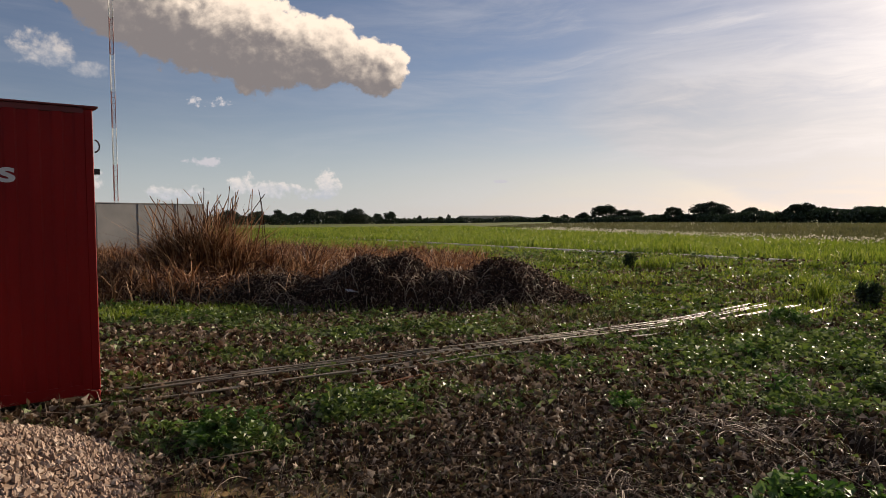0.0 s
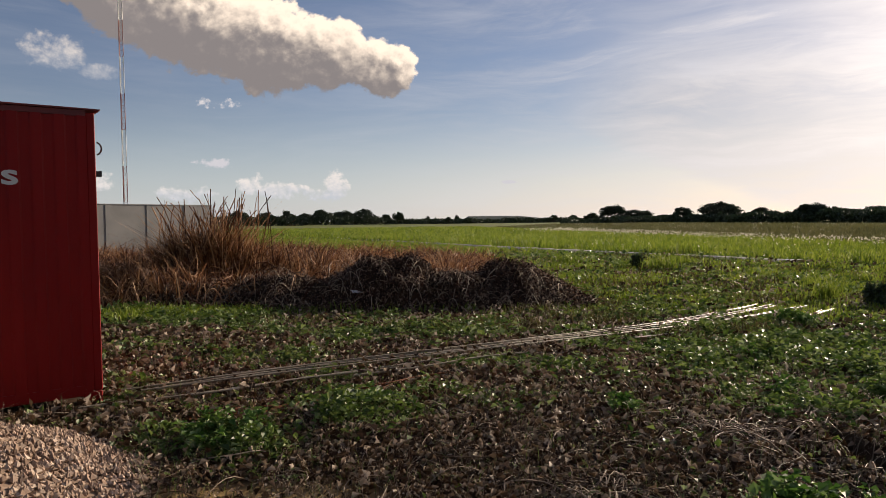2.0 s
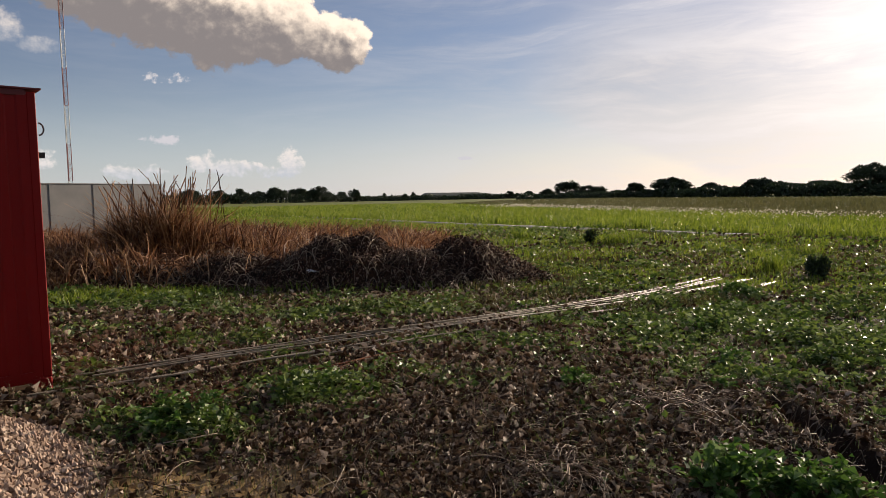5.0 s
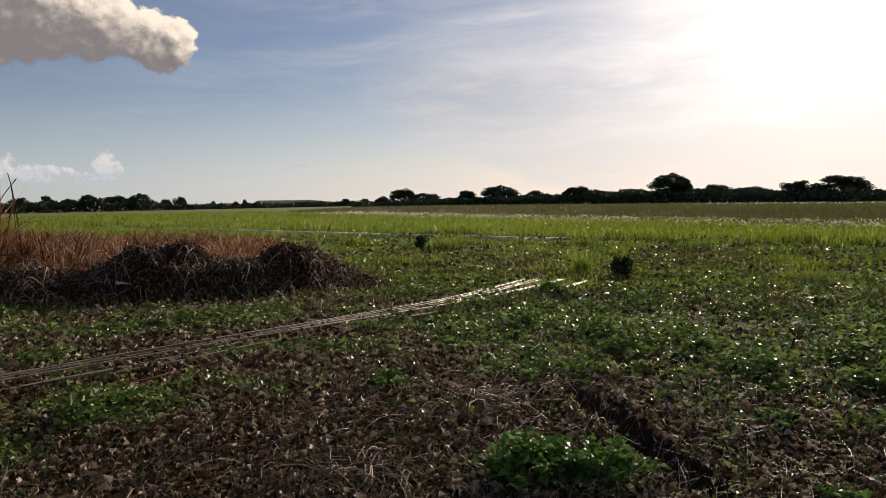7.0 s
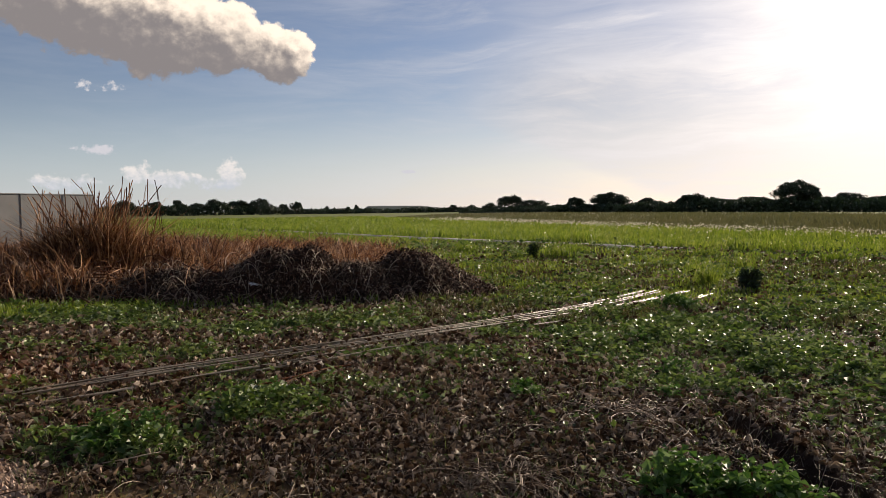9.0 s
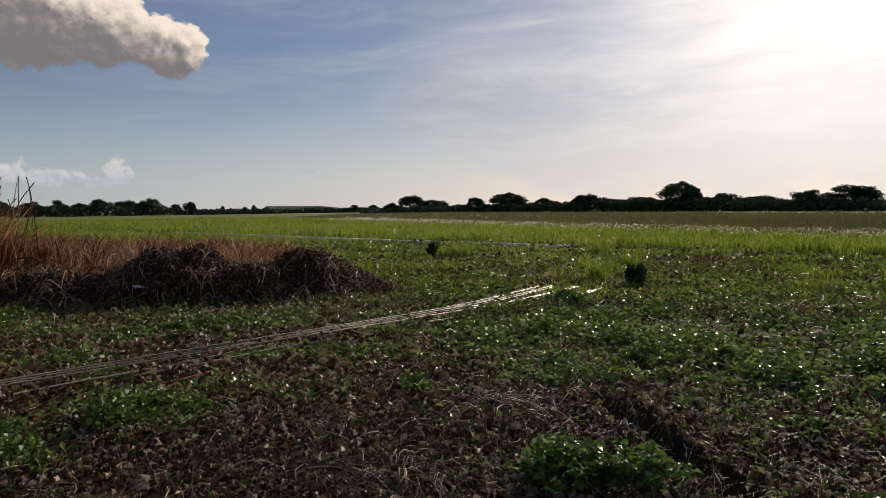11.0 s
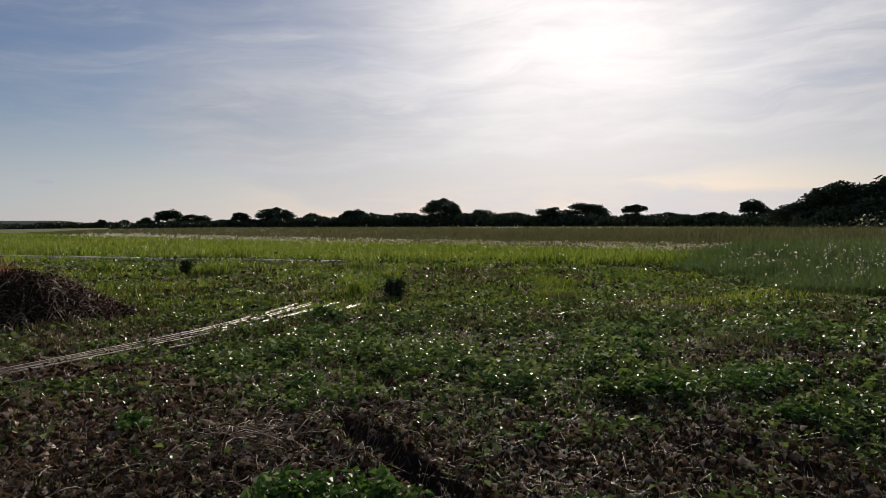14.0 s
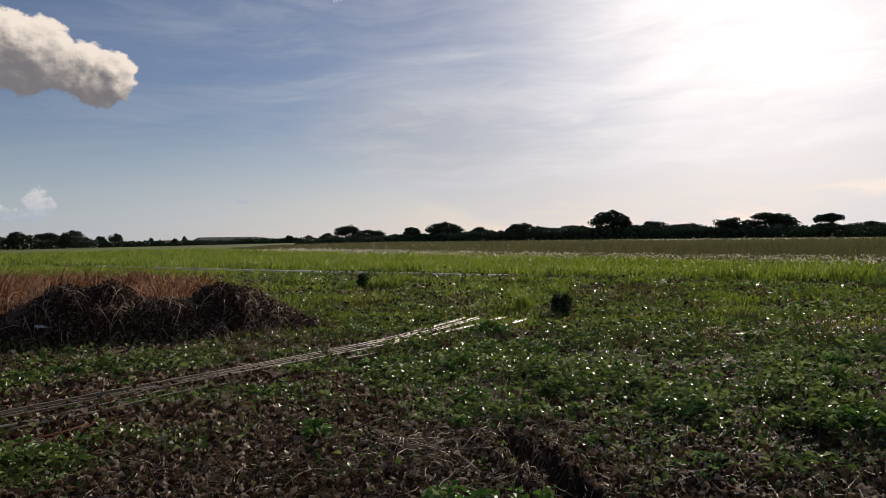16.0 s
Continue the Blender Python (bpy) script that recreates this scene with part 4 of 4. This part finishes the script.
def reed_clump(cx, cy, rx, ry, n, tall, label):
    q = rng.normal(0, 0.45, (n, 2))
    x, y = cx + q[:, 0] * rx, cy + q[:, 1] * ry
    d = np.minimum(1, np.hypot(q[:, 0], q[:, 1]))
    h = tall * (1 - 0.5 * d ** 1.5) * rng.uniform(0.3, 1.0, n)
    ob = tagged(new("reed_clump", blades("reed_clump", np.stack([x, y, land(x, y)], -1), h, rng.uniform(0.022, 0.05, n), M_DRY, 0.36, 0.9)), label, "reeds", kind="stuff")
    k = np.linspace(0, 1, 7)
    paths = []
    for i in range(90):
        a, t = rng.uniform(0, 2 * np.pi), tall * rng.uniform(0.7, 1.06)
        x0, y0 = cx + rng.normal(0, 0.35) * rx, cy + rng.normal(0, 0.35) * ry
        out = rng.uniform(0.1, 0.8) * k ** 2 * t * 0.5
        drop = rng.uniform(0.1, 0.7) * np.maximum(0, k - 0.7) ** 2 * 9 * t * 0.2
        paths.append(np.stack([x0 + np.cos(a) * out, y0 + np.sin(a) * out, land(x0, y0) + k * t - drop], -1))
    stuff("reed_stalks", strands("reed_stalks", paths, rng.uniform(0.008, 0.016, 90), M_DRY, 4), "dry bent reed stalks", "reeds")


reed_clump(-6.85, 20.6, 2.0, 1.3, 5200, 3.0, "tall dry brown reed clump in front of the wall")
reed_clump(-9.6, 20.3, 2.2, 1.0, 2600, 1.25, "low dry reeds beside the container")
reed_clump(-4.7, 21.3, 2.0, 1.2, 2400, 1.45, "knee-high dry reeds")

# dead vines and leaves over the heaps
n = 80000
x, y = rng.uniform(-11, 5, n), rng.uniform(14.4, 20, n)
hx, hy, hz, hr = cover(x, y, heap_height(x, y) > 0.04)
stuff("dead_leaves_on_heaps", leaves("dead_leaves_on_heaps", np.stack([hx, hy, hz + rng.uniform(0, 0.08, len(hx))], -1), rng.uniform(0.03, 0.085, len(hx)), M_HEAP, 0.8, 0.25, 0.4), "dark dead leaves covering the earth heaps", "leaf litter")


def twig_field(name, n, cx, cy, rx, ry, length, rise, r, label, droop=1.0, mat=M_VINE):
    k = np.linspace(0, 1, 6)
    paths = []
    for i in range(n):
        a, x0, y0 = rng.uniform(0, 2 * np.pi), cx + rng.normal(0, 0.5) * rx, cy + rng.normal(0, 0.5) * ry
        L, up, bend = length * rng.uniform(0.5, 1.4), rise * rng.uniform(0.2, 1.3), rng.normal(0, 0.9)
        x, y = x0 + np.cos(a + bend * k) * L * k, y0 + np.sin(a + bend * k) * L * k
        paths.append(np.stack([x, y, land(x, y) + 0.01 + up * (4 * k * (1 - k) * droop + k * (1 - droop))], -1))
    stuff(name, strands(name, paths, r * rng.uniform(0.6, 1.3, n), mat, 4), label, "twigs")


twig_field("dead_vines", 190, -1.2, 16.1, 3.0, 1.2, 0.40, 0.22, 0.006, "tangled pale dead vines on the earth heaps")
twig_field("dead_vines", 70, 0.35, 16.6, 0.6, 1.2, 0.4, 0.14, 0.008, "pale dead straw down the side of the heap")
twig_field("dead_vines", 120, 2.0, 15.9, 1.6, 1.1, 0.40, 0.22, 0.006, "tangled pale dead vines on the earth heaps")
twig_field("dead_vines", 240, -5.2, 16.8, 3.2, 1.4, 0.45, 0.24, 0.006, "tangled pale dead vines beside the reeds")
twig_field("bent_reeds", 520, -7.6, 18.4, 4.2, 1.6, 0.9, 0.46, 0.013, "pale bent dead reeds lying over one another", mat=M_DRY)
twig_field("bent_reeds", 200, -1.5, 19.6, 6.0, 1.0, 0.5, 0.18, 0.009, "pale bent dead reeds behind the heaps", mat=M_DRY)
twig_field("dry_roots", 110, 2.25, 5.2, 0.55, 0.35, 0.38, 0.10, 0.0038, "heap of pale dry roots and stems")
twig_field("dry_roots", 40, 2.35, 4.65, 0.5, 0.2, 0.5, 0.05, 0.0035, "heap of pale dry roots and stems")
twig_field("dry_straw_tuft", 120, 1.05, 4.2, 0.25, 0.2, 0.35, 0.08, 0.003, "tuft of dry straw on dark soil")
twig_field("fallen_twigs", 420, 1.8, 4.8, 4.2, 1.8, 0.4, 0.06, 0.0032, "thin fallen twigs on the soil")


# ---- single plants ----
def broadleaf_plant(x, y, wide, high, count, leaf, label, mat=M_BUSH):
    z0 = float(land(x, y))
    ob = thing("weed_plant", label, "plant", "broadleaf weeds")
    ob.location = (x, y, z0)
    n = max(6, count // 14)
    q, k = rng.uniform(0, 2 * np.pi, n), np.linspace(0, 1, 6)
    out = wide * np.sqrt(rng.uniform(0.02, 1, n)) * 0.5
    top = high * (1 - 0.45 * (out / (wide * 0.5)) ** 2) * rng.uniform(0.7, 1.1, n)
    paths = np.stack([np.cos(q)[:, None] * out[:, None] * k, np.sin(q)[:, None] * out[:, None] * k, top[:, None] * k ** 0.8 - 0.02], -1)
    part("stalk", strands("stalk", paths, rng.uniform(0.002, 0.004, n), M_TALL, 4), ob)
    which, at = rng.integers(0, n, count), rng.uniform(0.45, 1.0, count)
    pos = np.stack([np.cos(q[which]) * out[which] * at, np.sin(q[which]) * out[which] * at, top[which] * at ** 0.8], -1) + rng.normal(0, 0.022, (count, 3)) * (1, 1, 0.5)
    part("foliage", leaves("foliage", pos, leaf * rng.uniform(0.6, 1.3, count), mat, 0.45, 0.38), ob)


broadleaf_plant(1.88, 3.78, 0.62, 0.30, 420, 0.060, "bushy bright green broadleaf weed on dark soil")
broadleaf_plant(2.34, 3.62, 0.55, 0.27, 330, 0.058, "bushy bright green broadleaf weed beside a rut")
broadleaf_plant(2.10, 3.75, 0.5, 0.22, 260, 0.055, "low bright green broadleaf weed on dark soil")
broadleaf_plant(1.60, 6.00, 0.34, 0.20, 130, 0.050, "small green broadleaf weed among dead leaves")
broadleaf_plant(3.24, 2.90, 0.28, 0.16, 90, 0.048, "small green broadleaf weed among dead leaves")
broadleaf_plant(2.80, 5.75, 0.40, 0.14, 120, 0.042, "low green weed among dry stems")
broadleaf_plant(3.75, 4.05, 0.50, 0.14, 160, 0.042, "low green weed among dead leaves")
broadleaf_plant(4.6, 5.2, 0.6, 0.18, 200, 0.045, "low green weed among dead leaves")
broadleaf_plant(-1.45, 5.35, 0.8, 0.25, 360, 0.05, "patch of green weeds beside the gravel")
broadleaf_plant(-0.55, 6.35, 0.6, 0.18, 220, 0.05, "patch of green weeds in front of the plank")
broadleaf_plant(6.1, 12.5, 0.9, 0.34, 420, 0.075, "green weed clump over the ends of the bars")
broadleaf_plant(6.3, 4.0, 0.9, 0.22, 300, 0.05, "low green weeds among dead leaves")

px_, py_ = fan(900, 3.6, 15.0, -22.0, 66.0)
pick = (green_zone(px_, py_) > 0.55) & clear_of_pile(px_, py_) & (heap_height(px_, py_) < 0.05) & (brown_zone(px_, py_) < 0.2) & (along(px_, py_, (-2.75, 6.85), (8.2, 15.2))[0] > 0.6)
for x, y in list(zip(px_[pick], py_[pick]))[:70]:
    near = min(1.0, 6.0 / math.hypot(x, y)) + 0.3
    broadleaf_plant(float(x), float(y), rng.uniform(0.3, 0.75), rng.uniform(0.10, 0.20), int(150 * near), rng.uniform(0.05, 0.07), "low leafy green weed in a weedy patch", M_WEED if rng.uniform() < 0.6 else M_BUSH)


def dark_shrub(x, y, wide, high, label):
    z0 = float(land(x, y))
    ob = thing("shrub", label, "shrub", "dark shrubs in the field")
    ob.location = (x, y, z0)
    n = 520
    t = rng.uniform(0, 1, n)
    girth = wide * 0.5 * (0.55 + 0.55 * np.sin(t * 2.6)) * np.sqrt(rng.uniform(0, 1, n))
    q = rng.uniform(0, 2 * np.pi, n)
    part("foliage", leaves("foliage", np.stack([np.cos(q) * girth, np.sin(q) * girth, t * high * 0.85], -1), rng.uniform(0.07, 0.14, n), M_CROWN, 0.9, 0.35), ob)
    part("shoot", blades("shoot", np.stack([rng.normal(0, wide * 0.2, 40), rng.normal(0, wide * 0.2, 40), np.full(40, high * 0.3)], -1), rng.uniform(0.5, 1.0, 40) * high, np.full(40, 0.03), M_TALL, 0.35, 0.4), ob, "grassy green shoots")


dark_shrub(9.55, 15.7, 0.42, 0.50, "small dark dense shrub standing in low weeds")
dark_shrub(7.7, 28.6, 0.36, 0.60, "small dark dense shrub standing in field grass")


def grass_tuft(x, y, wide, high, mat, label):
    n = 160
    q = rng.normal(0, wide * 0.35, (n, 2))
    px, py = x + q[:, 0], y + q[:, 1]
    tagged(new("grass_tuft", blades("grass_tuft", np.stack([px, py, land(px, py)], -1), high * rng.uniform(0.5, 1.1, n), np.full(n, 0.0011 * math.hypot(x, y)), mat, 0.5, 0.5)), label, "grass tuft", "grass tufts", "stuff")


for x, y, w, h in ((8.3, 5.25, 0.9, 0.3), (12.4, 12.5, 0.7, 0.35), (10.4, 11.9, 0.6, 0.3), (14.5, 17.5, 0.9, 0.35), (11.0, 8.4, 0.6, 0.3)):
    grass_tuft(x, y, w, h, M_BANK, "dull brown grass tuft among green weeds")
for x, y, w, h in ((8.4, 27.6, 0.9, 0.75), (9.9, 30.0, 0.7, 0.5), (5.4, 31.5, 0.9, 0.6), (2.4, 33.0, 1.0, 0.6), (14.0, 26.0, 0.9, 0.55), (16.5, 22.0, 0.9, 0.5), (9.2, 17.0, 0.5, 0.7), (12.5, 21.0, 0.7, 0.5), (-2.5, 38.0, 1.0, 0.7)):
    grass_tuft(x, y, w, h, M_FIELD, "green grass tuft standing above the field")


# ---- scraps ----
def scrap(x, y, z, size, turn):
    g = np.linspace(-1, 1, 7)
    u, v = np.meshgrid(g, g)
    w = (patchy(u * 3 + x, v * 3 + y, 0.8, 51) - 0.5) * 0.9
    ids = np.arange(49).reshape(7, 7)
    faces = np.stack([ids[:-1, :-1], ids[:-1, 1:], ids[1:, 1:], ids[1:, :-1]], -1).reshape(-1, 4)
    ob = tagged(new("plastic_scrap", raw_mesh("plastic_scrap", np.stack([u * size, v * size * 0.6, w * size + size * 0.3], -1).reshape(-1, 3), faces, M_LITTER)), "crumpled white plastic scrap", "litter")
    ob.matrix_world = pose(x, y, z, 12, 8, turn)


scrap(-1.95, 16.0, float(land(-1.95, 16.0)) + 0.02, 0.13, 30)
scrap(3.45, 4.75, float(land(3.45, 4.75)) + 0.02, 0.05, 10)
